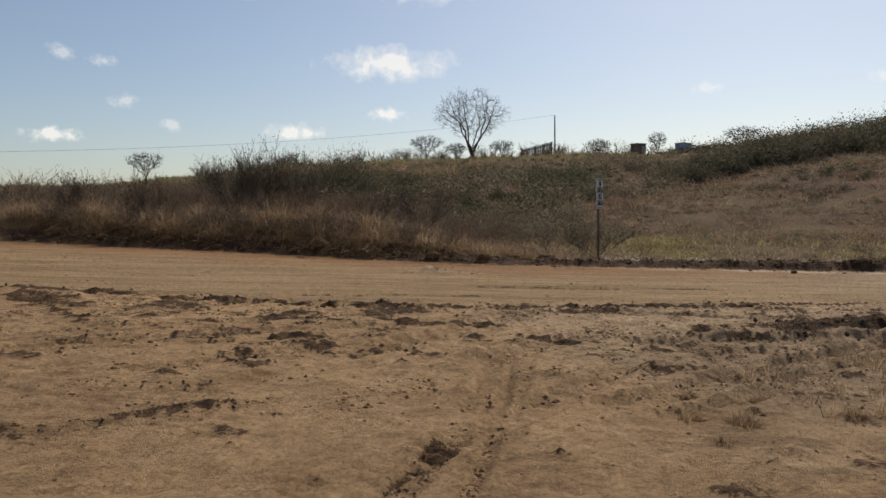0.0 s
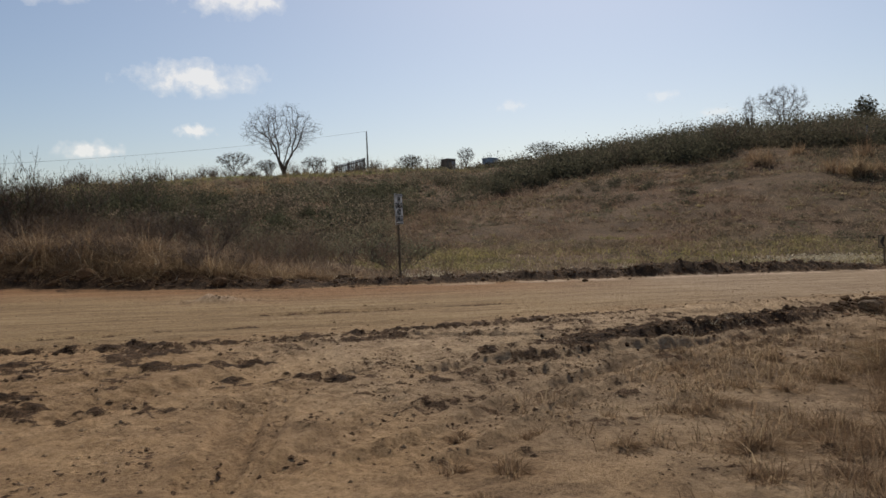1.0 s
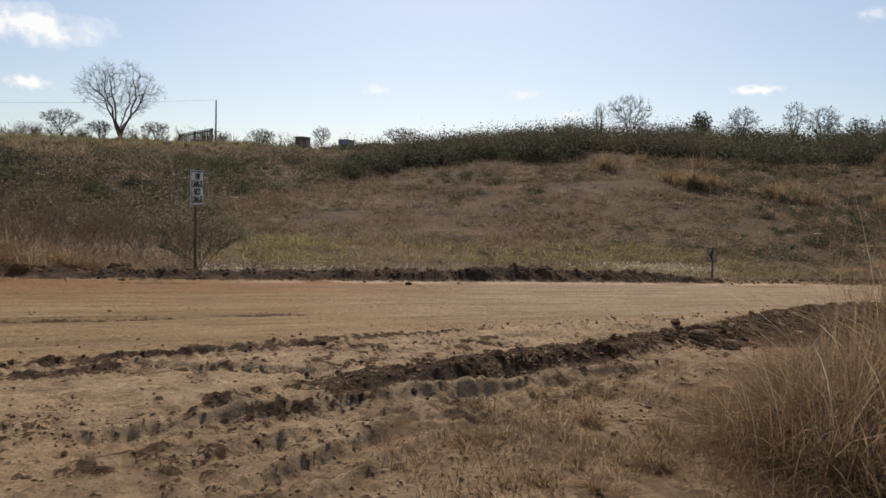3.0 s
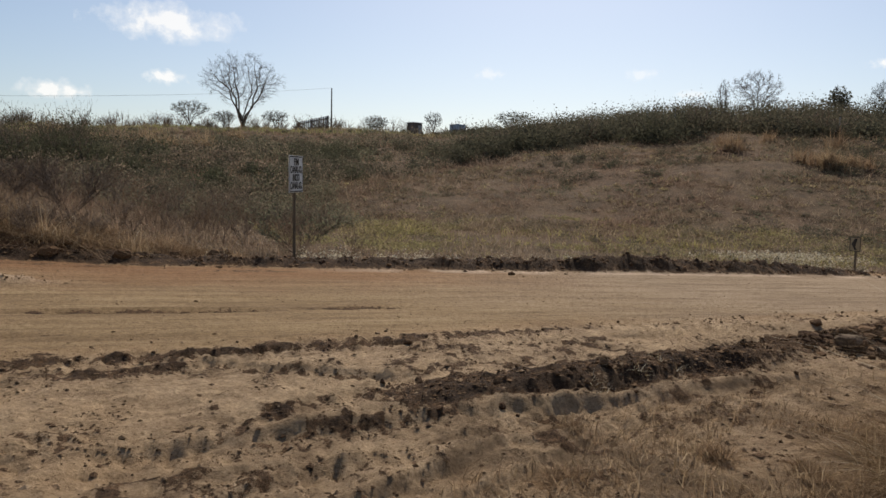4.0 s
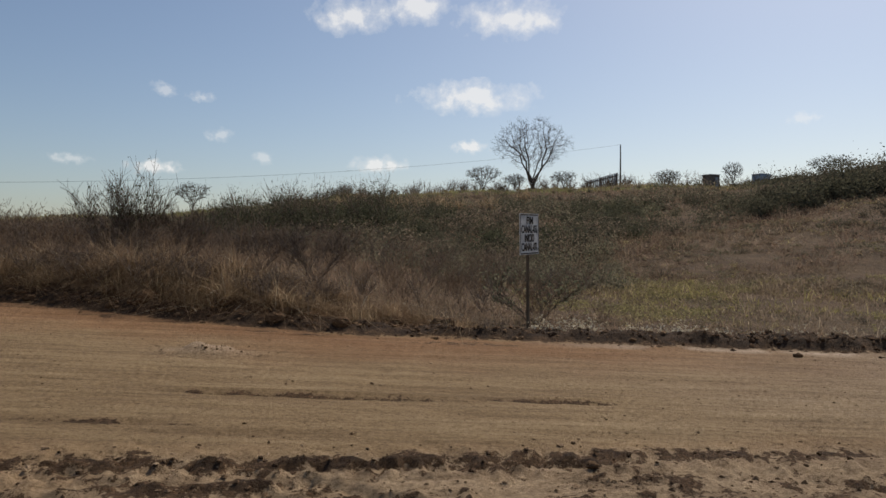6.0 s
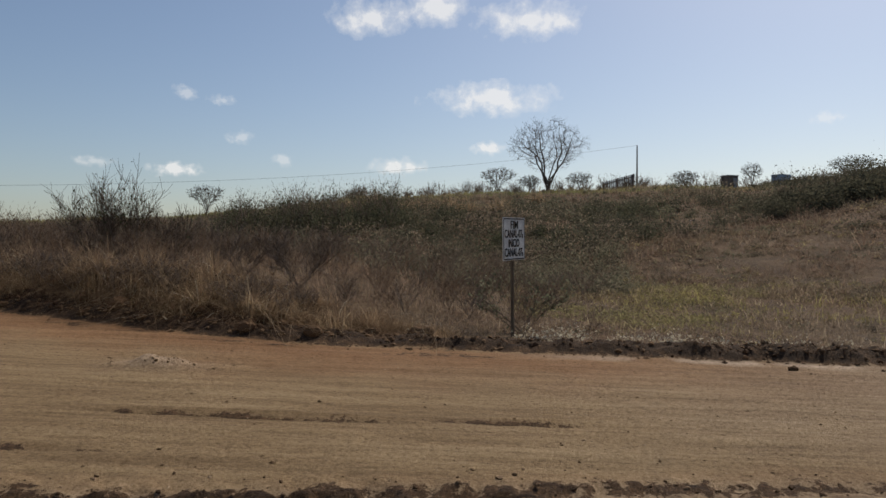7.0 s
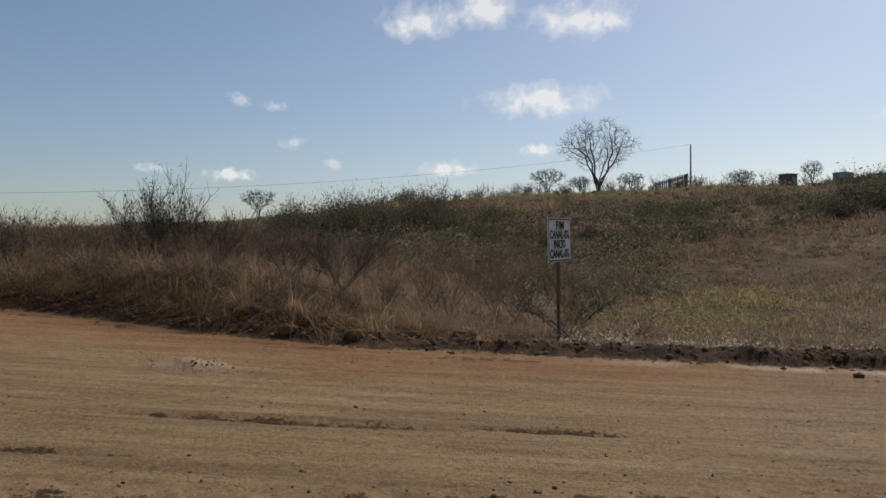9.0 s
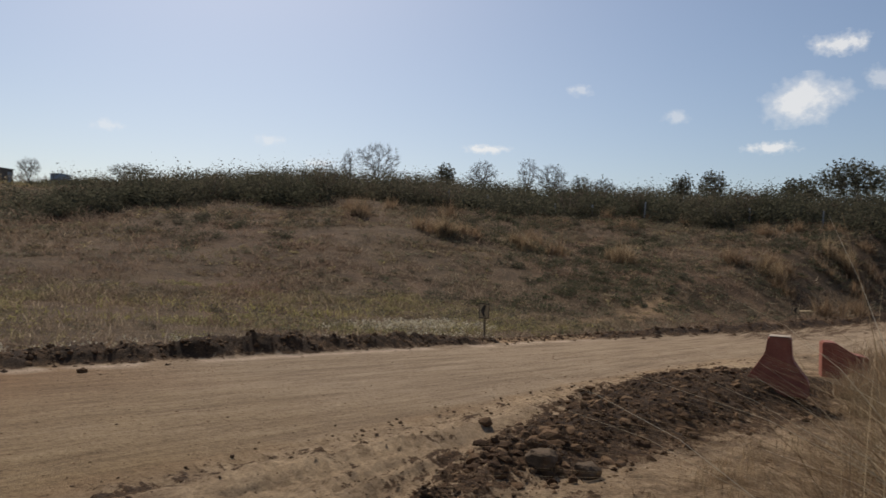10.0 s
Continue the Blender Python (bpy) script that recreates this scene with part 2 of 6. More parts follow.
    grit = noise_of(n, link, 15, 8, co, 0.8)
    c = mix(n, link, 0.85, c, ramp(n, link, grit, [(0.34, (0.5, 0.45, 0.41)), (0.46, (0.95, 0.94, 0.93)), (0.66, (1.2, 1.2, 1.2))]), "MULTIPLY")
    c = mix(n, link, 0.6, c, ramp(n, link, fine, [(0.32, (0.36, 0.33, 0.31)), (0.52, (1, 1, 1)), (0.72, (1.25, 1.25, 1.25))]), "MULTIPLY")
    link(c, s.inputs["Base Color"])
    s.inputs["Roughness"].default_value = 0.95
    s.inputs["Specular IOR Level"].default_value = 0.15
    b1, b2 = n.new("ShaderNodeBump"), n.new("ShaderNodeBump")
    b1.inputs["Strength"].default_value, b1.inputs["Distance"].default_value = 0.85, 0.05
    b2.inputs["Strength"].default_value, b2.inputs["Distance"].default_value = 0.7, 0.015
    rough = calc(n, link, "MULTIPLY", crumb, calc(n, link, "ADD", calc(n, link, "MULTIPLY", attr(n, "mud_and_shade"), 0.9), 0.35))
    b1.inputs["Distance"].default_value = 0.07
    link(calc(n, link, "ADD", calc(n, link, "SUBTRACT", rough, calc(n, link, "MULTIPLY", scuff, 0.25)), calc(n, link, "MULTIPLY", grit, 0.8)), b1.inputs["Height"])
    link(fine, b2.inputs["Height"])
    link(b1.outputs[0], b2.inputs["Normal"])
    link(b2.outputs[0], s.inputs["Normal"])
    return m


M_EARTH = ground_material()
def clod_material(name, stops):
    m, n, link = nodes_of(name)
    s = n["Principled BSDF"]
    geo = n.new("ShaderNodeNewGeometry")
    co = n.new("ShaderNodeTexCoord").outputs["Object"]
    c = ramp(n, link, geo.outputs["Random Per Island"], stops)
    g = noise_of(n, link, 60, 6, co, 0.75)
    link(mix(n, link, 0.7, c, ramp(n, link, g, [(0.34, (0.45, 0.43, 0.41)), (0.55, (1, 1, 1)), (0.7, (1.3, 1.3, 1.3))]), "MULTIPLY"), s.inputs["Base Color"])
    s.inputs["Roughness"].default_value, s.inputs["Specular IOR Level"].default_value = 0.95, 0.1
    b = n.new("ShaderNodeBump")
    b.inputs["Strength"].default_value, b.inputs["Distance"].default_value = 0.8, 0.01
    link(g, b.inputs["Height"])
    link(b.outputs[0], s.inputs["Normal"])
    return m


M_CLOD = clod_material("dark_clod", [(0.0, (0.06, 0.033, 0.018)), (0.6, (0.14, 0.081, 0.043)), (1.0, (0.26, 0.157, 0.085))])
M_CLOD_TAN = clod_material("tan_clod", [(0.0, (0.15, 0.092, 0.05)), (0.5, (0.29, 0.19, 0.107)), (1.0, (0.46, 0.325, 0.20))])
M_CLOD_BROWN = clod_material("brown_clod", [(0.0, (0.085, 0.05, 0.028)), (0.6, (0.16, 0.097, 0.055)), (1.0, (0.28, 0.18, 0.105))])
M_STONE = plain("brown_stone", [(0.3, (0.085, 0.058, 0.038)), (0.6, (0.18, 0.125, 0.08))], 5, 0.9, bump=0.6)
M_STRAW = growth("straw", [(0.0, (0.14, 0.096, 0.05)), (0.5, (0.335, 0.245, 0.137)), (1.0, (0.57, 0.455, 0.29))], 0.6,
                 [(0.0, (0.15, 0.094, 0.057)), (0.6, (0.28, 0.184, 0.113)), (1.0, (0.40, 0.29, 0.185))])
M_FIELD = growth("field_grass", [(0.0, (0.16, 0.118, 0.08)), (0.6, (0.29, 0.215, 0.145)), (1.0, (0.45, 0.35, 0.245))], 0.6,
                 [(0.0, (0.20, 0.175, 0.06)), (1.0, (0.40, 0.345, 0.125))])
M_RUSSET = growth("russet_grass", [(0.0, (0.13, 0.084, 0.06)), (0.6, (0.24, 0.157, 0.11)), (1.0, (0.36, 0.25, 0.175))], 0.6,
                  [(0.0, (0.10, 0.09, 0.055)), (1.0, (0.21, 0.185, 0.108))])
M_TWIG = growth("dry_twigs", [(0.0, (0.085, 0.064, 0.048)), (0.6, (0.18, 0.135, 0.10)), (1.0, (0.30, 0.235, 0.18))], 0.2,
                [(0.0, (0.13, 0.085, 0.055)), (1.0, (0.28, 0.19, 0.12))])
# Scrub tones lifted and greyed to put distant haze into colour; belt stays darker.
M_SCRUB = growth("scrub_leaves", [(0.0, (0.10, 0.10, 0.062)), (0.6, (0.155, 0.15, 0.095)), (1.0, (0.22, 0.205, 0.135))], 0.6,
                 [(0.0, (0.17, 0.128, 0.092)), (1.0, (0.29, 0.22, 0.16))])
M_BELT = growth("belt_leaves", [(0.0, (0.064, 0.064, 0.042)), (0.6, (0.104, 0.1, 0.066)), (1.0, (0.15, 0.14, 0.093))], 0.45,
                 [(0.0, (0.11, 0.088, 0.062)), (1.0, (0.185, 0.147, 0.103))])
M_GREEN = growth("green_leaves", [(0.0, (0.05, 0.052, 0.03)), (0.6, (0.092, 0.094, 0.054)), (1.0, (0.15, 0.148, 0.088))], 0.4,
                 [(0.0, (0.08, 0.075, 0.05)), (1.0, (0.19, 0.172, 0.112))])
M_OLIVE = growth("olive_leaves", [(0.0, (0.16, 0.16, 0.06)), (0.6, (0.25, 0.24, 0.10)), (1.0, (0.36, 0.335, 0.155))], 0.55)
M_YELLOW_GREEN = growth("yellow_green_leaves", [(0.0, (0.19, 0.165, 0.075)), (0.6, (0.29, 0.25, 0.115)), (1.0, (0.42, 0.36, 0.18))], 0.55)
M_PALE = growth("pale_seed_heads", [(0.0, (0.40, 0.33, 0.22)), (1.0, (0.70, 0.62, 0.47))], 0.4)
M_BARK = plain("grey_bark", [(0.3, (0.06, 0.045, 0.035)), (0.6, (0.14, 0.11, 0.085))], 3, 0.9, bump=0.5, stretch=(1, 1, 0.3))
M_POST = plain("weathered_wood", [(0.3, (0.09, 0.065, 0.045)), (0.6, (0.20, 0.15, 0.10))], 4, 0.85, bump=0.4, stretch=(4, 4, 0.4))
M_PLATE = plain("white_sheet", [(0.35, (0.55, 0.54, 0.50)), (0.6, (0.74, 0.73, 0.69))], 3, 0.5, bump=0.05)
M_BLACK = plain("black_paint", [(0.3, (0.018, 0.015, 0.012)), (0.6, (0.04, 0.034, 0.028))], 6, 0.85, bump=0.05)
M_DUSTY = plain("dusty_black", [(0.3, (0.05, 0.042, 0.034)), (0.6, (0.10, 0.084, 0.066))], 6, 0.8, bump=0.05)
M_RED = plain("faded_red_paint", [(0.3, (0.25, 0.07, 0.042)), (0.55, (0.36, 0.108, 0.062)), (0.75, (0.42, 0.17, 0.11))], 4, 0.75, bump=0.3)
M_LIT_TOP = plain("dusty_lit_concrete", [(0.3, (0.38, 0.28, 0.2)), (0.6, (0.55, 0.44, 0.34))], 5, 0.85, bump=0.3)
M_YELLOW = plain("faded_yellow", [(0.3, (0.38, 0.27, 0.14)), (0.6, (0.52, 0.38, 0.2))], 5, 0.6, bump=0.1)
M_BLUE = plain("faded_blue_sheet", [(0.3, (0.30, 0.37, 0.45)), (0.6, (0.40, 0.48, 0.57))], 2, 0.5, bump=0.1)
M_HUT = plain("dark_boards", [(0.3, (0.14, 0.115, 0.095)), (0.6, (0.26, 0.21, 0.17))], 2, 0.8, bump=0.3)
M_PANEL = plain("grey_boards", [(0.3, (0.30, 0.30, 0.30)), (0.6, (0.50, 0.50, 0.49))], 2, 0.8, bump=0.3, stretch=(3, 3, 0.3))
M_WIRE = plain("cable", [(0.3, (0.03, 0.03, 0.03)), (0.6, (0.06, 0.06, 0.06))], 2, 0.6)

# ---- the lie of the land ----
CX, CY = 5.0, 5.0
CREST_AZ = np.array([-180, -60, -36, -20, -6, 6, 15, 23, 30, 37, 43, 50, 58, 70, 85, 110, 140, 180.0])
CREST_Z = np.array([2, 3, 4.6, 6.4, 9.9, 11.2, 11.6, 11.0, 11.9, 13.0, 13.9, 13.6, 13.1, 12.4, 11.4, 7, 3, 2.0])


def softplus(v, k):
    return 0.5 * (v + np.sqrt(v * v + k * k))


def far_edge(x):
    return 16.3 + 0.4 * softplus(2.6 - x, 1.0) + 0.03 * softplus(x - 9, 3.0) - 0.13 * softplus(-9 - x, 4) - 0.19 * softplus(x - 27, 6.0)


EDGE_X = np.array([-40, -12, -6, -3, -1, 1, 2.5, 3.5, 5.6, 7.5, 9, 12.4, 16, 22, 27.0])
EDGE_Y = np.array([22.0, 13.2, 11.3, 10.45, 10.05, 9.8, 9.95, 10.15, 10.6, 10.85, 10.95, 11.3, 11.6, 12.0, 12.4])


def near_edge(x):
    return np.interp(x, EDGE_X, EDGE_Y) + 0.05 * np.sin(x * 0.9) - 0.31 * softplus(x - 27, 7.0)


def base_height(x, y):
    """Road, low field and hillside, without the small relief."""
    xc = -16 + softplus(x + 16, 4) - softplus(x - 34, 10)
    yc = -8 + softplus(y + 8, 4) - softplus(y - 22, 4)
    z = -0.04 * (xc - 1.2) + 0.025 * (yc - 14)
    az = np.degrees(np.arctan2(x - CX, y - CY))
    r = np.hypot(x - CX, y - CY)
    crest = np.interp(az, CREST_AZ, CREST_Z)
    power = np.interp(az, [-40, 10, 30, 50, 64], [0.9, 0.82, 0.62, 0.66, 0.85])
    start = np.interp(az, [45, 62, 70, 78, 84, 95], [37.0, 39.0, 41.0, 45.0, 50.0, 62.0])
    s = softplus((r - start) / (114.0 - start), 0.05)
    s = 1 - softplus(1 - s, 0.12)
    rise = np.clip(s, 0, 2) ** power
    front = step(-100, -60, az) * (1 - step(105, 140, az))
    lane = (1 - step(1.0, 9.0, y - far_edge(x))) * (1 - step(92, 120, x)) * step(20, 40, x)
    z = z + rise * (crest - z) * front * (1 - 0.97 * lane)
    z = z - 0.02 * np.clip(r - 150, 0, 700)
    off = y - far_edge(x)
    bank = (1 - step(-1.0, 5.5, x)) * (1 - step(30, 40, r))
    z = z + bank * (0.42 * step(0.45, 0.95, off) + 0.4 * step(0.8, 2.8, off) + 0.16 * step(0.6, 1.2, off) * (1 - step(2.5, 5.0, off)) * fbm(x / 1.2, y / 0.9, 2, 6))
    rough = step(20, 50, r) * step(17.5, 22, y)
    ledge = 0.16 * fbm(r / 3.2, az / 7.0, 2, 5) * step(40, 52, r) * step(14, 24, az)
    return z + rough * (0.35 * vnoise(x / 9, y / 9, 3) + 0.15 * vnoise(x / 3, y / 3, 4) + ledge)


MOUND_X = np.array([1.5, 2.6, 4.2, 5.0, 6.5, 8.5, 10.0, 12.0, 15.0, 18.0, 22.0])
MOUND_Y = np.array([7.3, 7.6, 7.75, 8.05, 8.15, 8.5, 8.9, 9.1, 9.2, 9.0, 9.0])
MOUND_H = np.array([0.0, 0.0, 0.01, 0.05, 0.15, 0.14, 0.08, 0.17, 0.32, 0.40, 0.2])
MOUND_W = np.array([0.3, 0.3, 0.3, 0.28, 0.30, 0.33, 0.42, 0.75, 1.2, 1.5, 1.2])

# wheel tracks: two ends, half width, depth, share of dark soil
TRACKS = [
    (-0.47, 2.9, 0.22, 4.35, 0.10, 0.03, 1.0), (0.28, 4.4, 1.0, 6.9, 0.15, 0.03, 0.25), (0.0, 3.1, 0.43, 4.3, 0.05, 0.03, 1.0), (0.40, 4.45, 1.1, 6.4, 0.12, 0.03, 0.3),
    (-0.9, 3.0, 2.2, 6.2, 0.16, 0.03, 0.2), (1.1, 4.6, 5.6, 7.2, 0.17, 0.04, 0.15), (1.6, 4.4, 6.4, 7.3, 0.12, 0.03, 0.2), (-3.6, 3.6, -0.95, 4.9, 0.10, -0.012, 0.62),
    (2.2, 7.1, 9.5, 7.75, 0.26, 0.05, 0.2), (8.3, 8.95, 17.5, 10.5, 0.3, 0.04, 0.64), (-2.4, 5.6, 1.4, 7.9, 0.16, 0.03, 0.35), (-4.0, 6.3, 1.2, 8.6, 0.14, 0.03, 0.4), (3.0, 9.4, 4.9, 8.3, 0.16, 0.04, 0.7),
    (8.0, 9.75, 22.0, 10.6, 0.24, 0.05, 0.35), (2.6, 6.2, 7.0, 8.0, 0.15, 0.03, 0.35), (-0.6, 6.2, 1.6, 8.6, 0.22, 0.035, 0.3),
    (0.4, 6.0, 2.4, 7.6, 0.2, 0.035, 0.3), (-1.7, 4.45, -0.95, 4.88, 0.13, -0.012, 0.75), (-2.2, 6.7, 0.2, 7.6, 0.1, 0.02, 0.55), (2.4, 7.3, 4.8, 8.2, 0.15, 0.02, 0.75), (3.2, 7.2, 5.2, 7.8, 0.15, 0.02, 0.75), (1.2, 7.3, 2.6, 7.75, 0.24, 0.01, 0.6), (2.2, 7.4, 2.7, 8.3, 0.14, 0.01, 0.65), (5.2, 7.45, 7.4, 7.55, 0.2, 0.03, 0.3), (7.4, 7.55, 9.6, 8.3, 0.2, 0.03, 0.3),
    (5.55, 9.5, 5.95, 8.75, 0.15, 0.02, 0.6), (5.85, 8.85, 7.0, 8.85, 0.18, 0.02, 0.6), (6.8, 8.8, 8.2, 9.8, 0.2, 0.02, 0.45), (4.2, 8.9, 4.9, 8.3, 0.16, 0.01, 0.7), (8.4, 9.2, 17.5, 10.75, 0.34, 0.04, 0.62),
    (1.7, 5.6, 3.6, 6.3, 0.12, 0.02, 0.6), (2.8, 6.6, 4.6, 7.1, 0.14, 0.02, 0.6), (-3.4, 7.6, -1.0, 8.4, 0.1, 0.02, 0.5), (-4.5, 5.2, -2.6, 5.9, 0.08, 0.02, 0.45), (-2.0, 4.9, -0.9, 5.8, 0.12, 0.03, 0.3),
    (2.15, 6.85, 2.83, 7.15, 0.13, 0.03, 0.15), (2.7, 7.1, 3.4, 7.6, 0.13, 0.03, 0.15), (3.69, 7.31, 3.59, 6.22, 0.13, 0.03, 0.2), (3.18, 5.99, 4.9, 6.74, 0.13, 0.03, 0.2),
    (-3.2, 9.75, 1.1, 9.1, 0.2, 0.03, 0.5), (0.8, 9.12, 3.6, 9.45, 0.2, 0.03, 0.5), (3.3, 9.42, 7.6, 10.15, 0.2, 0.03, 0.45),
]


def hill_streak(x, y):
    """Where the slope's grass is worn thin, in bands along the contours."""
    r, a = np.hypot(x - CX, y - CY), np.arctan2(x - CX, y - CY)
    return fbm(r / 1.5 + 0.9 * vnoise(x / 5, y / 5, 114), a * 60 / 3.6, 3, 113)


def relief(x, y, z):
    """Ruts, mounds, clods and tracks; gives the height and the earth's shares of dark soil (painted tread and slab
    shade included), road, litter, ochre, dust, warm and pale sand.
    """
    yn, yf = near_edge(x), far_edge(x)
    n1, n2, n3 = fbm(x / 0.9, y / 0.9, 4, 11), fbm(x / 0.28, y / 0.28, 4, 21), fbm(x / 0.11, y / 0.11, 3, 31)
    road = step(-0.25, 0.25, y - yn + 0.12 * n1) * (1 - step(-0.25, 0.15, y - yf + 0.12 * n1))
    sand = 1 - step(-0.2, 0.1, y - yn)
    streak = fbm(x / 3.5, y / 0.22, 3, 41)
    dry = fbm((x * 0.9 + y * 0.45) / 0.95, (y * 0.9 - x * 0.45) / 0.24, 4, 55)
    ridge = 1 - 2 * np.abs(vnoise(x / 0.16, y / 0.16, 33))
    z = z + road * (0.012 * streak + 0.006 * n2) + sand * (0.011 * n1 + 0.009 * n2 + 0.010 * n3 + 0.006 * dry)
    churn = sand * (0.25 + 0.75 * step(5.2, 6.8, y + 0.12 * x)) * step(-0.5, 0.5, n1 + 0.5 * dry) * (1 - step(20, 30, np.abs(x - CX)))
    z = z + churn * (0.007 * n3 + 0.007 * vnoise(x / 0.06, y / 0.06, 36) + 0.004 * ridge)
    mud_and_shade = np.zeros_like(x)
    # broken crust: small sharp-edged slabs, thick where wheels churned the verge, rare on the smooth sand
    slab = fbm((x * 0.94 + y * 0.34) / 0.30, (y * 0.94 - x * 0.34) / 0.13, 3, 57) + 0.3 * n2
    thick = sand * (0.35 + 0.65 * step(-0.2, 0.5, fbm(x / 1.3, y / 0.9, 2, 58))) * (1 - step(20, 30, np.abs(x - CX)))
    busy = step(4.6, 6.6, y + 0.1 * x) * (1 - 0.5 * step(5, 8, x))
    island = step(0.0, 0.10, slab - 1.3 + 0.74 * busy) * thick
    z = z + 0.022 * island * (1 + 0.3 * n3)
    # Slabs coloured dark, partly as soil, partly for the shade of their edges.
    mud_and_shade = np.maximum(mud_and_shade, 0.62 * island * step(-0.5, 0.3, n2))
    # the dark rut along the near edge of the road
    d = y - yn + 0.25 + 0.03 * n1
    lane = np.exp(-((d / 0.22) ** 2)) * (0.95 + 0.15 * step(-0.3, 0.4, n1))
    mud_and_shade = np.maximum(mud_and_shade, lane * (0.55 + 0.28 * step(-0.2, 0.6, n2)) * (1 - 0.55 * step(7.5, 10, x)))
    mud_and_shade = np.maximum(mud_and_shade, 0.6 * np.exp(-(((d + 0.5 + 0.1 * n1) / 0.2) ** 2)) * step(-0.2, 0.5, n1) * (1 - step(6, 9, x)))
    z = z - 0.04 * np.exp(-((d / 0.16) ** 2)) + 0.03 * np.exp(-(((d + 0.3) / 0.14) ** 2)) * (1 + 0.5 * n3) + 0.02 * lane * n3 + 0.02 * lane * step(0.0, 0.12, fbm(x / 0.2, y / 0.12, 2, 59))
    # paddle marks where wheels threw the sand aside
    d = y - yn
    z = z + 0.022 * np.exp(-(((d - 0.12) / 0.14) ** 2)) * np.abs(np.sin((x + 0.6 * d) * math.pi / 0.42)) * step(-2.5, -1, x) * (1 - step(4.5, 6, x))
    # a turning mark, an oval ring of pressed earth
    rho, turned = np.hypot((x - 6.75) / 1.05, (y - 9.2) / 0.48), np.arctan2(y - 9.2, x - 6.75)
    ring = np.exp(-(((rho - 1) / 0.14) ** 2)) * (1 - 0.7 * step(0.4, 1.2, turned))
    z = z - 0.025 * ring + 0.02 * np.exp(-(((rho - 1.25) / 0.08) ** 2))
    mud_and_shade = np.maximum(mud_and_shade, np.maximum(0.8 * ring, 0.42 * (1 - step(0.8, 1.0, rho)) * step(-0.4, 0.5, n2)))
    # thin ruts on the road
    for off, x0, x1, w in ((2.05, 0.9, 6.8, 0.05), (0.75, -8.0, 2.9, 0.045)):
        d = y - (9.75 + off + 0.05 * np.sin(x * 0.8 + off) + 0.02 * x)
        on = step(x0, x0 + 1, x) * (1 - step(x1 - 1, x1, x))
        z = z - on * 0.03 * np.exp(-((d / w) ** 2)) + on * 0.025 * np.exp(-(((d - 2.2 * w) / w) ** 2))
        mud_and_shade = np.maximum(mud_and_shade, on * 0.66 * np.exp(-((d / (1.3 * w)) ** 2)) * step(-1.3, -0.1, n2))
    # the windrow of dark soil before the road
    mx, my = np.interp(x, MOUND_X, MOUND_Y), np.interp(x, MOUND_X, MOUND_H)
    mw = np.interp(x, MOUND_X, MOUND_W)
    d = y - mx + 0.05 * n1
    on = step(4.0, 5.0, x + 0.4 * n1) * (1 - step(21, 25, x))
    hump = on * np.exp(-np.abs(d / (mw * np.where(d < 0, 0.6, 1.1))) ** 3.2)
    z = z + my * hump * (1 + 0.06 * n2) + hump * (0.010 * n3 + 0.006 * ridge) * step(0.0, 0.08, my)
    mud_and_shade = np.maximum(mud_and_shade, on * np.exp(-np.abs(d / (mw * 1.15)) ** 3) * (0.75 + 0.25 * step(-0.5, 0.2, n2)) * np.interp(x, [8.3, 9.2, 10.3, 11.3], [1.0, 0.6, 0.6, 1.0]))
    d = y - mx + 0.75
    mud_and_shade = np.maximum(mud_and_shade, 0.28 * on * (1 - step(10, 12, x)) * np.exp(-((d / 0.25) ** 2)) * step(-0.35, 0.5, n2))
    # loose dark lumps left of it
    lumps = step(-3.2, -1.5, x) * (1 - step(4.5, 6.5, x)) * step(5.8, 7.0, y) * (1 - step(8.6, 9.4, y))
    spots = lumps * step(0.22, 0.7, fbm(x / 0.85, y / 0.45, 3, 51)) * (0.3 + 0.7 * step(-0.35, 0.35, n2 + 0.6 * n3))
    mud_and_shade = np.maximum(mud_and_shade, 0.66 * spots)
    z = z + 0.008 * spots * n3
    more = sand * np.maximum(step(0.62, 1.0, fbm(x / 0.6, y / 0.35, 3, 61)), step(0.35, 0.95, dry) * (0.35 + 0.65 * step(5.0, 6.8, y + 0.12 * x)))
    mud_and_shade = np.maximum(mud_and_shade, 0.42 * more)
    z = z + 0.006 * more * n3
    grime = step(-13, -6, x) * (1 - step(0, 3, x)) * np.exp(-(((y - yn + 1.0) / 0.7) ** 2))
    mud_and_shade = np.maximum(mud_and_shade, 0.55 * grime * step(-0.5, 0.4, n1))
    # tracks with their treads
    for ax, ay, bx, by, w, depth, dark in TRACKS:
        ux, uy = bx - ax, by - ay
        length = math.hypot(ux, uy)
        ux, uy = ux / length, uy / length
        s, d = (x - ax) * ux + (y - ay) * uy, (y - ay) * ux - (x - ax) * uy
        d = d + (0.05 if length > 2 else 0.0) * np.sin(s * 1.3 + ax)
        on = step(0, 0.4, s) * (1 - step(length - 0.4, length, s)) * (1 - step(w * 0.8, w * 1.2, np.abs(d)))
        z = z - on * (depth + 0.011 * np.sin((s + 0.5 * np.abs(d)) * 2 * math.pi / 0.16))
        z = z + 0.4 * np.abs(depth) * np.exp(-(((np.abs(d) - 1.25 * w) / (0.3 * w)) ** 2)) * step(0, 0.4, s) * (1 - step(length - 0.4, length, s))
        # Dark soil of the track, deepened in the lug hollows as painted tread shade.
        lug_shade = np.sin((s + 0.5 * np.abs(d)) * 2 * math.pi / 0.16)
        mud_and_shade = np.maximum(mud_and_shade, on * dark * step(-0.5, 0.4, n2) * (0.72 + 0.28 * lug_shade))
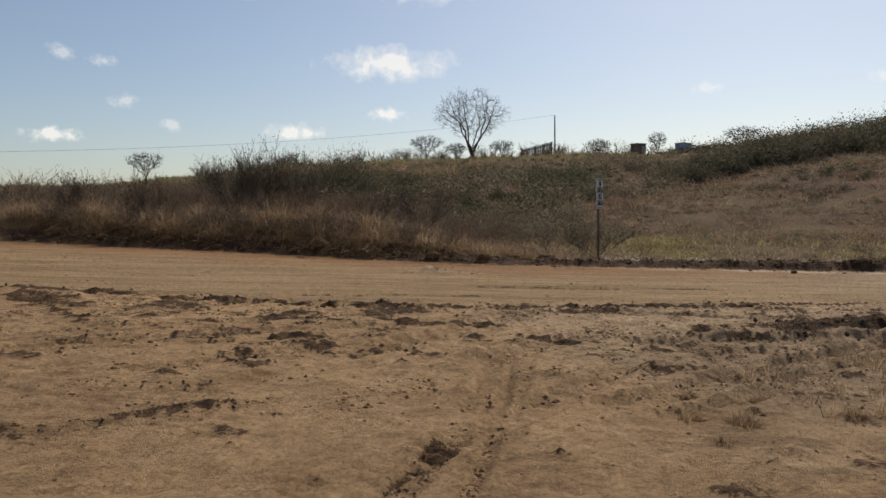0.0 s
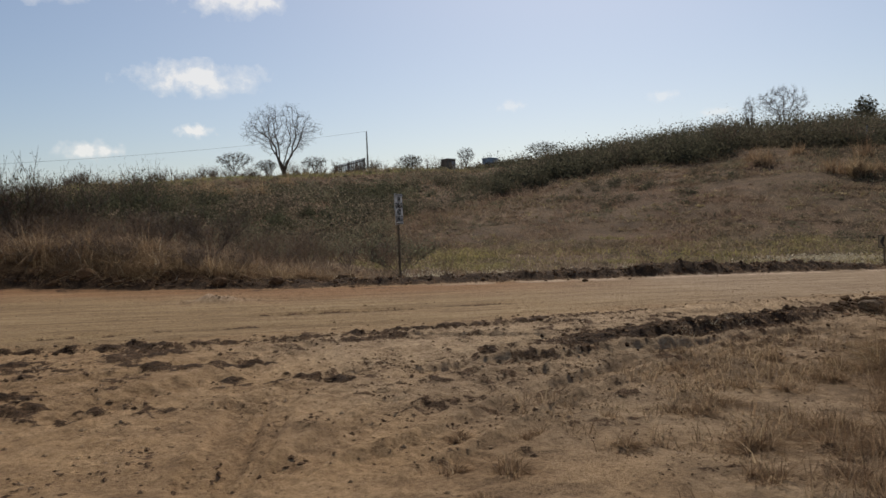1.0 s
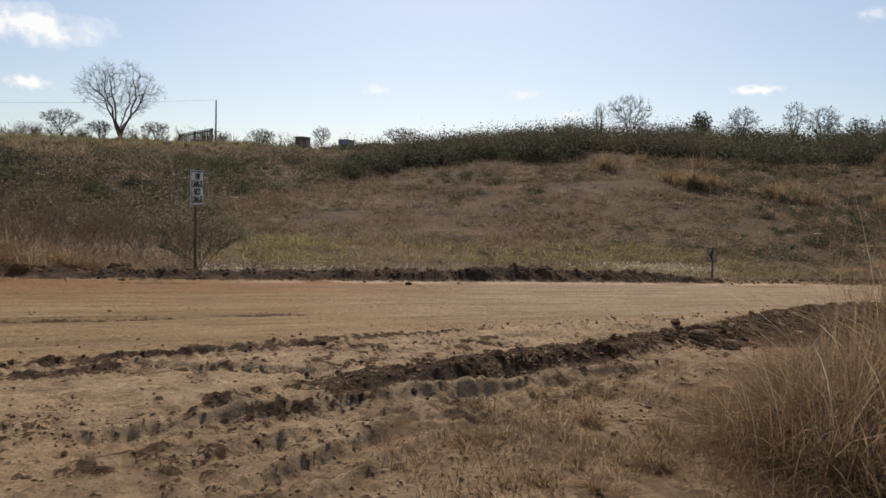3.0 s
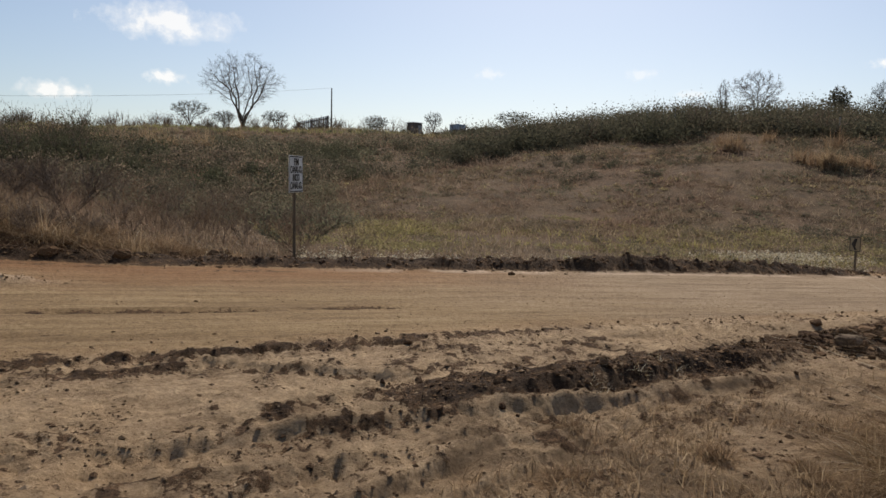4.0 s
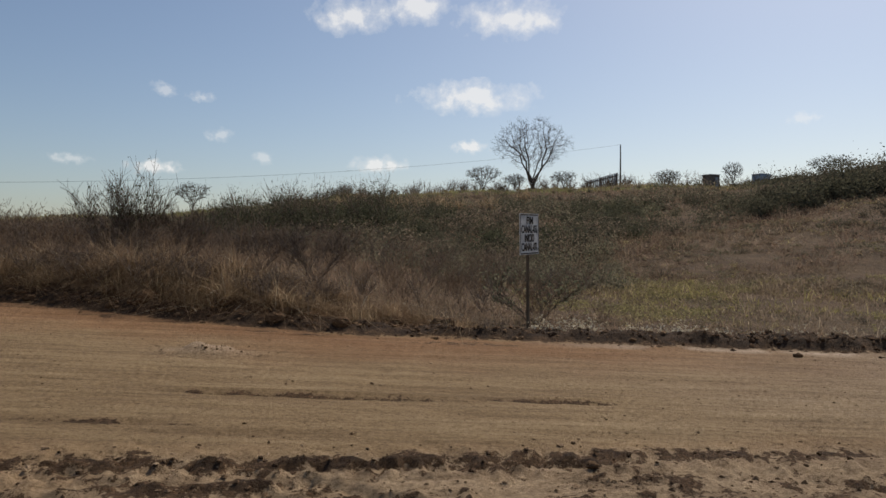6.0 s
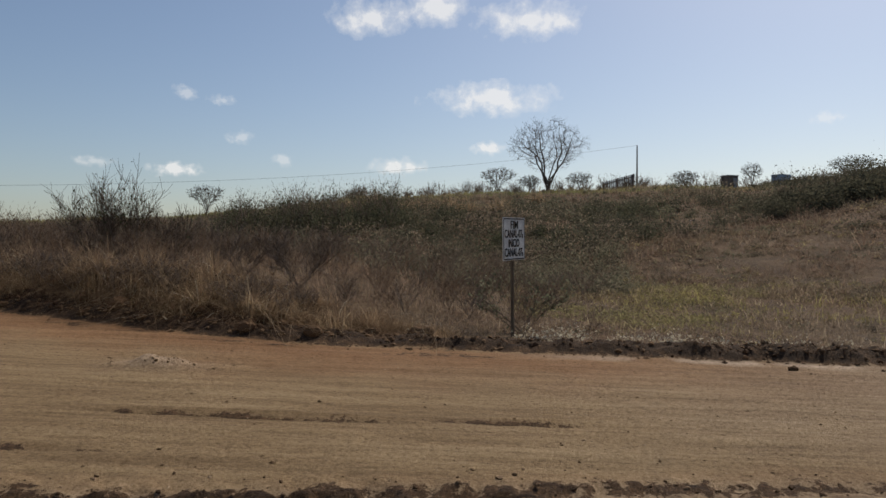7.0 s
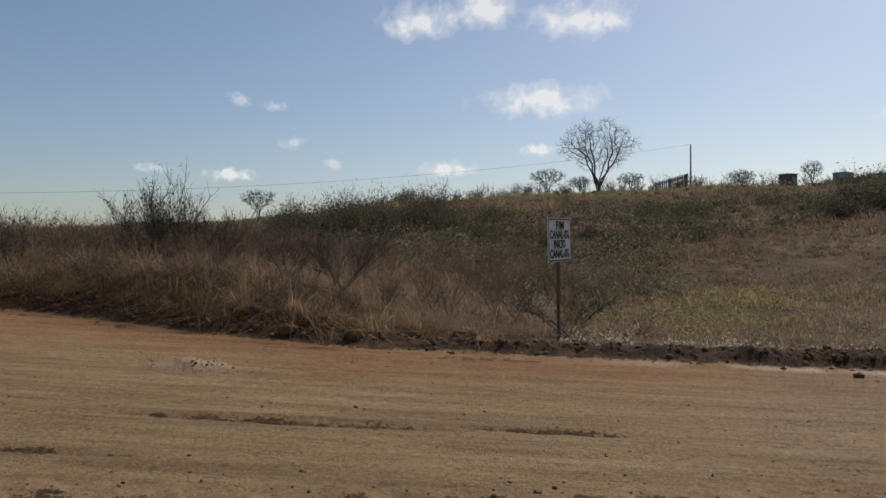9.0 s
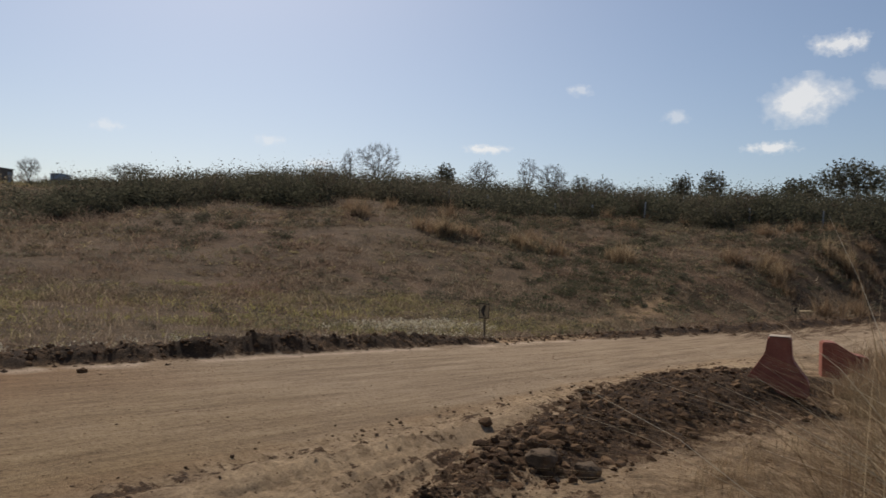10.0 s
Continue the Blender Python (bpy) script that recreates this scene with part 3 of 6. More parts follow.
    # dark soil pushed up along the far edge
    d = y - yf - 0.38 + 0.10 * n1
    tall = np.interp(x, [-30, -8, 1, 3.2, 7, 11, 13.5, 18, 20.5, 22.5, 28, 34, 45, 60], [0.22, 0.22, 0.18, 0.11, 0.15, 0.23, 0.33, 0.31, 0.18, 0.05, 0.09, 0.26, 0.32, 0.32])
    hump = np.exp(-np.abs(d / 0.33) ** 2.6)
    z = z + tall * hump * (1 + 0.22 * n2 + 0.2 * n1) + 0.02 * hump * n2
    wide = np.interp(x, [-30, 1, 4, 24, 34, 60], [0.6, 0.55, 0.42, 0.42, 0.5, 0.6])
    mud_and_shade = np.maximum(mud_and_shade, np.exp(-np.abs((d + 0.05) / wide) ** 4) * (0.8 + 0.2 * step(-0.4, 0.2, n2)) * np.interp(x, [20.5, 22.5, 27, 31], [1.0, 0.45, 0.45, 1.0]))
    bend = step(32, 39, x + n1) * step(-3.4, -2.2, y - yf + 0.6 * n1) * (1 - step(0.0, 0.3, y - yf))
    mud_and_shade = np.maximum(mud_and_shade, 0.5 * bend * (0.7 + 0.3 * step(-0.4, 0.4, n2)))
    lip = np.exp(-(((y - yf + 0.5) / 0.35) ** 2)) * step(-9, -5, x) * (1 - step(5, 8, x))
    mud_and_shade = np.maximum(mud_and_shade, 0.45 * lip * step(-0.1, 0.5, fbm(x / 1.6, y / 0.3, 3, 71)))
    # the small heap of stones on the road
    heap = np.exp(-(((x - 1.25) / 0.55) ** 2) - ((y - 13.95) / 0.28) ** 2)
    z = z + 0.12 * heap * (1 + 0.4 * n2)
    ochre = step(-3.6, -0.6, y - yf + 0.5 * n1) * step(-16, -6, x) * (1 - step(6, 13, x)) * road
    patch = step(-2.5, 1.5, x - 3.0 + n1) * (1 - step(6.8, 8.2, y - 0.12 * (x - 3))) * (1 - 0.6 * step(0.2, 0.6, n1))
    beyond = step(0.5, 1.2, y - yf)
    behind = 1 - step(-3, 2.0, y + 0.35 * (x + 0.5))
    litter = np.maximum(np.maximum(0.65 * patch * sand * (0.35 + 0.65 * step(-0.5, 0.3, n2)), beyond), 0.4 * behind)
    bare = np.exp(-(((y - 19.6 - 0.06 * (x - 24) + 0.5 * n1) / 0.8) ** 2)) * step(21, 25, x) * (1 - step(44, 54, x)) * step(-0.6, 0.3, n1)
    litter = litter * (1 - 0.75 * bare)
    litter = litter * (1 - 0.05 * step(0.05, 0.5, hill_streak(x, y)) * step(26, 40, np.hypot(x - CX, y - CY)))
    crumb = 0.75 + 0.5 * step(-0.5, 0.6, n3)
    gone = step(84, 95, x)
    road, ochre, litter = road * (1 - gone), ochre * (1 - gone), np.maximum(litter, gone)
    mud_and_shade = step(0.0, 0.85, mud_and_shade * crumb) * (1 - gone)
    near = 1 - step(20, 30, np.hypot(x - CX, y - CY))
    z = z + near * mud_and_shade * (0.004 * ridge + np.where(y > 12, 0.012 * vnoise(x / 0.3, y / 0.3, 37), np.where(x > 9, 0.016 * vnoise(x / 0.14, y / 0.14, 37), 0.008 * vnoise(x / 0.1, y / 0.1, 35))))
    dust = np.exp(-(((y - yf + 0.22 + 0.08 * n1) / 0.14) ** 2)) * step(5, 9, x) * (1 - step(24, 30, x)) * step(-0.9, 0.1, n1)
    dust = np.maximum(dust, 0.5 * heap)
    warm = 1 - step(4, 15, x + 0.6 * (y - 12) + n1)
    pale = 0.62 * step(0.5, 3.5, x + 0.25 * (y - 6) + 0.5 * n1) * sand
    return z, mud_and_shade, road, litter, ochre, dust, warm, pale


def land(x, y):
    x, y = np.asarray(x, float), np.asarray(y, float)
    return relief(x, y, base_height(x, y))[0]


def spread(parts, far, grow=1.16, back=1.16, most=1.5, near=130.0):
    """Grid lines: even within each part (lo, hi, step), ever wider outwards to far."""
    inner = np.concatenate([np.arange(lo, hi - 1e-6, d) for lo, hi, d in parts])

    def outer(d, grow, most):
        out, s, v = [], d, 0.0
        while v < far:
            s = s * grow if v > near or s * grow < most else s
            v += s
            out.append(v)
        return np.array(out)

    first = parts[0][0] - outer(parts[0][2], back, 1e9)[::-1]
    return np.concatenate([first, inner, parts[-1][1] + outer(parts[-1][2], grow, most)])


gx = spread([(-12, -4, 0.11), (-4, 9.5, 0.038), (9.5, 26, 0.075)], 2600, most=1.3)
gy = spread([(2.8, 10.0, 0.036), (10.0, 15.8, 0.12), (15.8, 17.4, 0.05), (17.4, 19.2, 0.1)], 2600, 1.14, 1.2, 1.3)
X, Y = np.meshgrid(gx, gy)
Z, MUD_AND_SHADE, ROAD, LIT, OCH, DUST, WARM, PALE = relief(X.ravel(), Y.ravel(), base_height(X.ravel(), Y.ravel()))
cols = [0]
for k in range(1, len(gx)):
    if gx[k] - gx[cols[-1]] > 0.55 or k == len(gx) - 1:
        cols.append(k)
cols = np.array(cols)
row = int(np.argmax(gy > 20.5))
Z = Z.reshape(X.shape)
Z[row] = np.interp(gx, gx[cols], Z[row][cols])


def quads(ny, nx, first):
    k = (np.arange(ny - 1)[:, None] * nx + np.arange(nx - 1)[None, :]).ravel() + first
    return np.stack([k, k + 1, k + nx + 1, k + nx], 1)


def sheet(a):
    """The fine lines up to the field's edge, the coarse ones beyond it."""
    a = a.reshape(X.shape)
    return np.concatenate([a[: row + 1].ravel(), a[row:, cols].ravel()])


near_count = (row + 1) * len(gx)
faces = np.concatenate([quads(row + 1, len(gx), 0), quads(len(gy) - row, len(cols), near_count)])
ground = make("ground", np.stack([sheet(X), sheet(Y), sheet(Z)], 1), faces, M_EARTH, smooth=True,
              attrs={"mud_and_shade": sheet(MUD_AND_SHADE), "road": sheet(ROAD), "litter": sheet(LIT), "ochre": sheet(OCH), "dust": sheet(DUST), "warm": sheet(WARM), "pale": sheet(PALE)})
tagged(ground, "sandy dirt road, rutted verge and dry grassy hillside", "ground", kind="structure")


def on_land(x, y, sink=0.02):
    return np.stack([x, y, land(x, y) - sink], 1)


# ---- clods and stones ----
def ico():
    g = (1 + 5**0.5) / 2
    v = np.array([(-1, g, 0), (1, g, 0), (-1, -g, 0), (1, -g, 0), (0, -1, g), (0, 1, g), (0, -1, -g), (0, 1, -g), (g, 0, -1), (g, 0, 1), (-g, 0, -1), (-g, 0, 1)])
    f = "0 11 5 0 5 1 0 1 7 0 7 10 0 10 11 1 5 9 5 11 4 11 10 2 10 7 6 7 1 8 3 9 4 3 4 2 3 2 6 3 6 8 3 8 9 4 9 5 2 4 11 6 2 10 8 6 7 9 8 1"
    return v / np.linalg.norm(v[0]), np.array(f.split(), int).reshape(-1, 3)


def octa():
    v = np.array([(1, 0, 0), (-1, 0, 0), (0, 1, 0), (0, -1, 0), (0, 0, 1), (0, 0, -1.0)])
    return v, np.array([(0, 2, 4), (2, 1, 4), (1, 3, 4), (3, 0, 4), (2, 0, 5), (1, 2, 5), (3, 1, 5), (0, 3, 5)])


def clods(name, x, y, size, mat, label, category, form=ico):
    v0, f0 = form()
    n, corners = len(x), len(v0)
    v = v0[None] * (1 + rng.uniform(-0.42, 0.35, (n, corners, 1))) * (size[:, None, None] * rng.uniform(0.6, 1.2, (n, 1, 3)) * np.array([1, 1, 0.75 if form is ico else 0.5]))
    a = rng.uniform(0, 6.28, n)
    ca, sa = np.cos(a)[:, None], np.sin(a)[:, None]
    vx, vy = v[..., 0] * ca - v[..., 1] * sa, v[..., 0] * sa + v[..., 1] * ca
    v = np.stack([vx, vy, v[..., 2]], -1) + np.stack([x, y, land(x, y) + 0.05 * size], 1)[:, None]
    f = (f0[None] + np.arange(n)[:, None, None] * corners).reshape(-1, 3)
    return tagged(make(name, v.reshape(-1, 3), f, mat), label, category, kind="stuff")


def skew(lo, hi, n, p=3.0):
    return lo + (hi - lo) * rng.uniform(0, 1, n) ** p


n = 1100
x = rng.uniform(-12, 30, n)
clods("soil_clods", x, far_edge(x) + 0.34 + rng.normal(0, 0.2, n), skew(0.02, 0.075, n, 2.6), M_CLOD, "larger dark lumps of soil on the low berm", "soil clods")
n = 420
x = rng.uniform(28, 64, n)
clods("soil_clods", x, far_edge(x) + 0.36 + rng.normal(0, 0.3, n), skew(0.05, 0.17, n, 2), M_CLOD, "dark lumps of soil along the bend of the road", "soil clods", octa)
n = 1600
x, y = rng.uniform(-9, 24, n), rng.uniform(9.8, 16.4, n)
clods("soil_crumbs", x, y, skew(0.006, 0.026, n, 3.5), M_CLOD, "dark crumbs strewn over the dirt road", "soil crumbs", octa)
n = 3600
x = rng.uniform(-14, 30, n)
clods("soil_clods", x, far_edge(x) + 0.38 + rng.normal(0, 0.26, n), skew(0.012, 0.07, n, 3.0), M_CLOD, "dark clods of soil pushed up along the road", "soil clods", octa)
n = 7000
x = 4.4 + 17.6 * rng.uniform(0, 1, n) ** 0.9
clods("soil_crumbs", x, np.interp(x, MOUND_X, MOUND_Y) + np.clip(rng.normal(0, 0.6, n), -1.3, 1.3) * np.interp(x, MOUND_X, MOUND_W), skew(0.008, 0.035, n, 2.5), M_CLOD,
      "fine dark crumbs covering the windrow of soil", "soil crumbs", octa)
n = 1500
x = 4.4 + 17.6 * rng.uniform(0, 1, n) ** 0.8
clods("soil_clods", x, np.interp(x, MOUND_X, MOUND_Y) + rng.normal(0, 0.75, n) * np.interp(x, MOUND_X, MOUND_W), skew(0.008, 0.05, n, 5), M_CLOD,
      "loose dark clods on the windrow beside the road", "soil clods")
n = 900
x = rng.uniform(-6, 24, n)
clods("soil_clods", x, near_edge(x) - 0.25 + rng.normal(0, 0.22, n), skew(0.008, 0.034, n, 3), M_CLOD_BROWN, "small dark clods in the wheel rut", "soil clods")
n = 12000
x, y = rng.uniform(-5, 9, n), rng.uniform(3.0, 9.6, n)
keep = fbm((x * 0.9 + y * 0.45) / 0.95, (y * 0.9 - x * 0.45) / 0.24, 4, 55) > rng.uniform(-0.5, 0.7, n)
x, y = x[keep], y[keep]
clods("soil_crumbs", x, y, skew(0.005, 0.024, len(x), 4), M_CLOD_TAN, "brown crumbs of earth strewn over the sand", "soil crumbs", octa)
n = 42000
x, y = rng.uniform(-6, 12, n), rng.uniform(2.9, 9.8, n)
keep = relief(x, y, base_height(x, y))[1] > rng.uniform(0.45, 2.2, n)
x, y = x[keep], y[keep]
clods("soil_crumbs", x, y, skew(0.005, 0.026, len(x), 4), M_CLOD_BROWN, "dark crumbs of earth in the churned sand", "soil crumbs", octa)
n = 26000
x, y = rng.uniform(-5, 9, n), rng.uniform(4.6, 9.8, n)
keep = (fbm(x / 0.45, y / 0.22, 3, 63) > rng.uniform(0.1, 1.3, n)) & (y < near_edge(x))
x, y = x[keep], y[keep]
clods("soil_crumbs", x, y, skew(0.006, 0.03, len(x), 3.5), M_CLOD_BROWN, "brown crumbs clustered over the churned verge", "soil crumbs", octa)
bits = []
for ax, ay, bx, by, w, depth, dark in TRACKS:
    if dark >= 0.6:
        length = math.hypot(bx - ax, by - ay)
        t = np.repeat(np.arange(0.04, length, 0.1), 16)
        t = t[rng.uniform(0, 1, len(t)) < 0.35 + 0.5 * dark]
        d = rng.uniform(-0.8, 0.8, len(t)) * w
        t = t - 0.5 * np.abs(d) + rng.normal(0, 0.01, len(t))
        bits.append(np.stack([ax + ((bx - ax) * t - (by - ay) * d) / length, ay + ((by - ay) * t + (bx - ax) * d) / length], 1))
bits = np.concatenate(bits)
clods("soil_crumbs", bits[:, 0], bits[:, 1], skew(0.006, 0.019, len(bits), 2.0), M_CLOD_BROWN, "brown crumbs lying in the wheel tracks", "soil crumbs", octa)
n = 15000
x, y = rng.uniform(-6, 8, n), rng.uniform(3.4, 9.7, n)
keep = (fbm((x * 0.9 + y * 0.3) / 0.7, (y * 0.9 - x * 0.3) / 0.3, 3, 64) > rng.uniform(0.1, 1.0, n)) & (y < near_edge(x)) & (y + 0.12 * x > rng.uniform(4.6, 7.0, n))
x, y = x[keep], y[keep]
clods("soil_clods", x[::2], y[::2], skew(0.01, 0.042, len(x[::2]), 2.6), M_CLOD_BROWN, "brown lumps of broken crust on the churned verge", "soil clods", octa)
clods("soil_clods", x[1::2], y[1::2], skew(0.01, 0.042, len(x[1::2]), 2.6), M_CLOD_TAN, "pale lumps of broken crust on the churned verge", "soil clods", octa)
n = 9000
x, y = rng.uniform(2.2, 9, n), rng.uniform(2.9, 7.4, n)
keep = fbm(x / 0.5, y / 0.35, 3, 62) > rng.uniform(-0.2, 0.9, n)
x, y = x[keep], y[keep]
clods("soil_crumbs", x, y, skew(0.005, 0.02, len(x), 3), M_CLOD_BROWN, "brown crumbs strewn over the littered sand", "soil crumbs", octa)
n = 90
x = rng.uniform(10.3, 20, n)
y = np.interp(x, MOUND_X, MOUND_Y) + np.clip(rng.normal(0, 0.6, n), -1.1, 1.1) * np.interp(x, MOUND_X, MOUND_W)
clods("soil_clods", x, y, skew(0.04, 0.11, n, 2.5), M_CLOD, "large brown lumps on the heap beside the road", "soil clods")
n = 2200
x = rng.uniform(10, 20.5, n)
y = np.interp(x, MOUND_X, MOUND_Y) + np.clip(rng.normal(0, 0.6, n), -1.1, 1.1) * np.interp(x, MOUND_X, MOUND_W)
clods("soil_clods", x, y, skew(0.01, 0.085, n, 5.0), M_CLOD, "brown earth clods on the heap beside the road", "soil clods")
n = 5000
x, y = rng.uniform(-10, 26, n), rng.uniform(9.8, 16.6, n)
clods("pebbles", x, y, skew(0.005, 0.024, n, 4), M_CLOD_TAN, "small pebbles strewn over the dirt road", "pebbles", octa)
n = 26
x, y = rng.normal(1.2, 0.22, n), rng.normal(13.9, 0.1, n)
clods("pebbles", x, y, skew(0.01, 0.035, n, 2), M_CLOD_TAN, "small heap of brown stones on the dirt road", "pebbles")


def rock(x, y, size, label, mat=M_STONE):
    bm = bmesh.new()
    bmesh.ops.create_icosphere(bm, subdivisions=3, radius=1)
    seed = Vector((x * 3.1, y * 1.7, 2.2))
    for v in bm.verts:
        d = v.co.normalized()
        v.co = d * (1 + 0.35 * noise.noise(d * 1.3 + seed) + 0.12 * noise.noise(d * 4 + seed))
        if mat == M_STONE:
            v.co = Vector((max(min(v.co.x, 0.85), -0.8), v.co.y * 0.8, min(v.co.z, 0.7) * 0.8)) * size
        else:
            v.co = Vector((v.co.x, v.co.y * 0.8, v.co.z * 0.6)) * size * (1 + 0.2 * noise.noise(d * 9 + seed))
    ob = part("rock", bm, mat)
    ob.location = (x, y, float(land([x], [y])[0]) + size * 0.3)
    return tagged(ob, label, "rock")


rock(10.68, 8.71, 0.16, "angular brown rock half sunk in dark soil")
rock(10.95, 8.4, 0.14, "blunt grey-brown rock beside dark soil clods")
rock(10.95, 8.95, 0.13, "small dark rock among soil clods", M_CLOD)
rock(9.92, 15.61, 0.07, "single stone lying on the dirt road", M_CLOD)
rock(5.35, 9.78, 0.05, "dark clump lying beside the wheel rut", M_CLOD)
rock(4.43, 17.25, 0.22, "dark earth clod on the road's far edge", M_CLOD)
rock(-1.1, 18.1, 0.24, "rounded dark lump of earth under the grass", M_CLOD)
for i in range(26):
    x = -10.0 + 13.5 * i / 25 + 0.35 * math.sin(i * 7.3)
    y = float(far_edge(np.array([x]))[0]) + 0.45 + 0.35 * math.sin(i * 4.1)
    rock(x, y, 0.07 + 0.11 * ((i * 0.618) % 1), "rounded dark lump of earth at the bank's cut edge", M_CLOD)
rock(12.0, 10.2, 0.09, "stone lying beside the road's wheel rut", M_CLOD)


# ---- things by the road ----
def box(bm, sx, sy, sz, at=(0, 0, 0), bevel=0.0):
    made = bmesh.ops.create_cube(bm, size=1, matrix=Matrix.Translation(at) @ Matrix.Diagonal((sx, sy, sz, 1)))
    if bevel:
        edges = list({e for v in made["verts"] for e in v.link_edges})
        bmesh.ops.bevel(bm, geom=edges, offset=bevel, segments=2, affect="EDGES")


def boxed(name, mat, parent, size, at, bevel=0.0, label=""):
    bm = bmesh.new()
    box(bm, *size, at, bevel)
    return part(name, bm, mat, parent, label)


def thing(name, x, y, turn=0.0, sink=0.02, label="", category="", group="", lean=(0, 0)):
    e = new(name)
    e.matrix_world = pose(x, y, float(land([x], [y])[0]) - sink, lean[0], lean[1], turn)
    return tagged(e, label, category, group)


def lettering(text, parent, x, z, size, width):
    cu = bpy.data.curves.new("lettering", "FONT")
    cu.body, cu.size, cu.align_x, cu.align_y, cu.extrude, cu.offset = text, size, "CENTER", "CENTER", 0.001, 0.004
    cu.materials.append(M_BLACK)
    ob = new("lettering", cu)
    ob.parent = parent
    bpy.context.view_layer.update()
    ob.matrix_basis = pose(x, -0.012, z, 90, 0, 0) @ Matrix.Diagonal((width / max(ob.dimensions.x, 0.01), 1, 1, 1))
    return ob


# canal sign: plate turned so that its far end points along azimuth 31 degrees
sign = thing("road_sign", 6.07, 18.0, 59.0, 0.22, "white canal sign with black lettering on a wooden post", "road sign", lean=(0, -1.6))
boxed("post", M_POST, sign, (0.06, 0.05, 1.75), (0, 0.04, 0.86), 0.008, "rough wooden post")
plate = boxed("plate", M_PLATE, sign, (0.90, 0.012, 0.76), (0, 0, 1.98), 0.003, "white sheet metal plate")
brace = boxed("batten", M_POST, sign, (0.06, 0.03, 0.72), (0, 0.025, 1.98), 0.004)
for z, h in ((2.338, 0.02), (1.622, 0.02)):
    boxed("border_line", M_BLACK, plate, (0.84, 0.003, h), (0, -0.0085, z))
for x in (-0.425, 0.425):
    boxed("border_line", M_BLACK, plate, (0.014, 0.003, 0.70), (x, -0.0085, 1.98))
lettering("FIM", plate, 0.0, 2.225, 0.20, 0.30)
lettering("CANAL-07", plate, -0.035, 2.065, 0.20, 0.72)
lettering("INICIO", plate, -0.02, 1.90, 0.20, 0.44)
lettering("CANAL-07", plate, -0.035, 1.735, 0.20, 0.72)
for z in (2.03, 1.70):
    boxed("lettering_bar", M_BLACK, plate, (0.035, 0.003, 0.075), (0.345, -0.0085, z))


def chevron_sign(x, y, turn, lean, label):
    e = thing("chevron_sign", x, y, turn, 0.15, label, "road sign", "chevron signs along the bend", lean)
    boxed("post", M_POST, e, (0.05, 0.05, 0.85), (0, 0.03, 0.42), 0.006)
    p = boxed("plate", M_YELLOW, e, (0.42, 0.01, 0.44), (0, 0, 0.98), 0.003, "faded tan square plate")
    for z in (0.775, 1.185):
        boxed("border_line", M_DUSTY, p, (0.42, 0.003, 0.025), (0, -0.0075, z))
    for bx in (-0.19, 0.19):
        boxed("border_line", M_DUSTY, p, (0.025, 0.003, 0.385), (bx, -0.0075, 0.98))
    bm = bmesh.new()
    pts = [(0.08, -0.17), (-0.02, -0.17), (-0.14, 0.0), (-0.02, 0.17), (0.08, 0.17), (-0.04, 0.0)]
    vs = [bm.verts.new((px, -0.009, 0.98 + pz)) for px, pz in pts]
    bm.faces.new(vs)
    bmesh.ops.triangulate(bm, faces=bm.faces[:])
    part("chevron", bm, M_DUSTY, p, "dusty black arrow")
    return e


chevron_sign(22.5, 17.3, -100, (0, 0), "small faded chevron sign with black arrow on a leaning post")
chevron_sign(49.0, 14.2, -72, (0, 0), "far faded chevron sign beside the bending road")


def barrier(x, y, turn, length, label, lean=(0, 0), sink=0.05):
    """A red concrete barrier block: foot, sloping shoulders, narrow neck."""
    e = thing("barrier_block", x, y, turn, sink, label, "barrier block", "barrier blocks on the heap", lean)
    prof = [(-0.48, 0.0), (-0.48, 0.27), (-0.21, 0.70), (-0.17, 0.98), (0.18, 0.98), (0.21, 0.60), (0.47, 0.24), (0.47, 0.0)]
    bm = bmesh.new()
    a = [bm.verts.new((px, 0, pz)) for px, pz in prof]
    b = [bm.verts.new((px, length, pz)) for px, pz in prof]
    bm.faces.new(a)
    bm.faces.new(b[::-1])
    for i in range(8):
        j = (i + 1) % 8
        bm.faces.new((a[j], a[i], b[i], b[j]))
    bmesh.ops.recalc_face_normals(bm, faces=bm.faces[:])
    bmesh.ops.bevel(bm, geom=bm.edges[:], offset=0.03, segments=2, affect="EDGES")
    bmesh.ops.triangulate(bm, faces=[f for f in bm.faces if len(f.verts) > 4])
    part("body", bm, M_RED, e, "faded red painted concrete body")
    # Top sheet paler than the body: sunlight from above put into its colour.
    boxed("cap", M_LIT_TOP, e, (0.33, length - 0.04, 0.012), (0.005, length / 2, 0.983), 0.003, "dusty top, sunlit paleness put into its colour")
    return e


barrier(17.9, 8.3, -80, 0.5, "red concrete barrier block standing on dark soil")
barrier(24.2, 8.7, -75, 0.75, "red concrete barrier block lying on its side in soil", lean=(0, 90), sink=-0.36)

# wooden fence posts along the foot of the scrub
for i in range(15):
    a = radians(37 + 3.9 * i + 0.8 * math.sin(i * 2.3))
    r = 86 - 6 * math.sin(i * 0.35) - (0.45 * i)
    e = thing("fence_post", CX + r * math.sin(a), CY + r * math.cos(a), 0, 0.2, "thin grey wooden fence post at the scrub's foot", "fence post", "fence posts on the slope", (random.uniform(-4, 4), random.uniform(-4, 4)))
    boxed("post", M_PANEL, e, (0.14, 0.14, 1.9 + 0.3 * math.sin(i * 1.7)), (0, 0, 0.95), 0.03)

# slatted board wall with a pole, on the crest
PR, PL = Vector((34.6, 119.4)), Vector((32.8, 134.0))
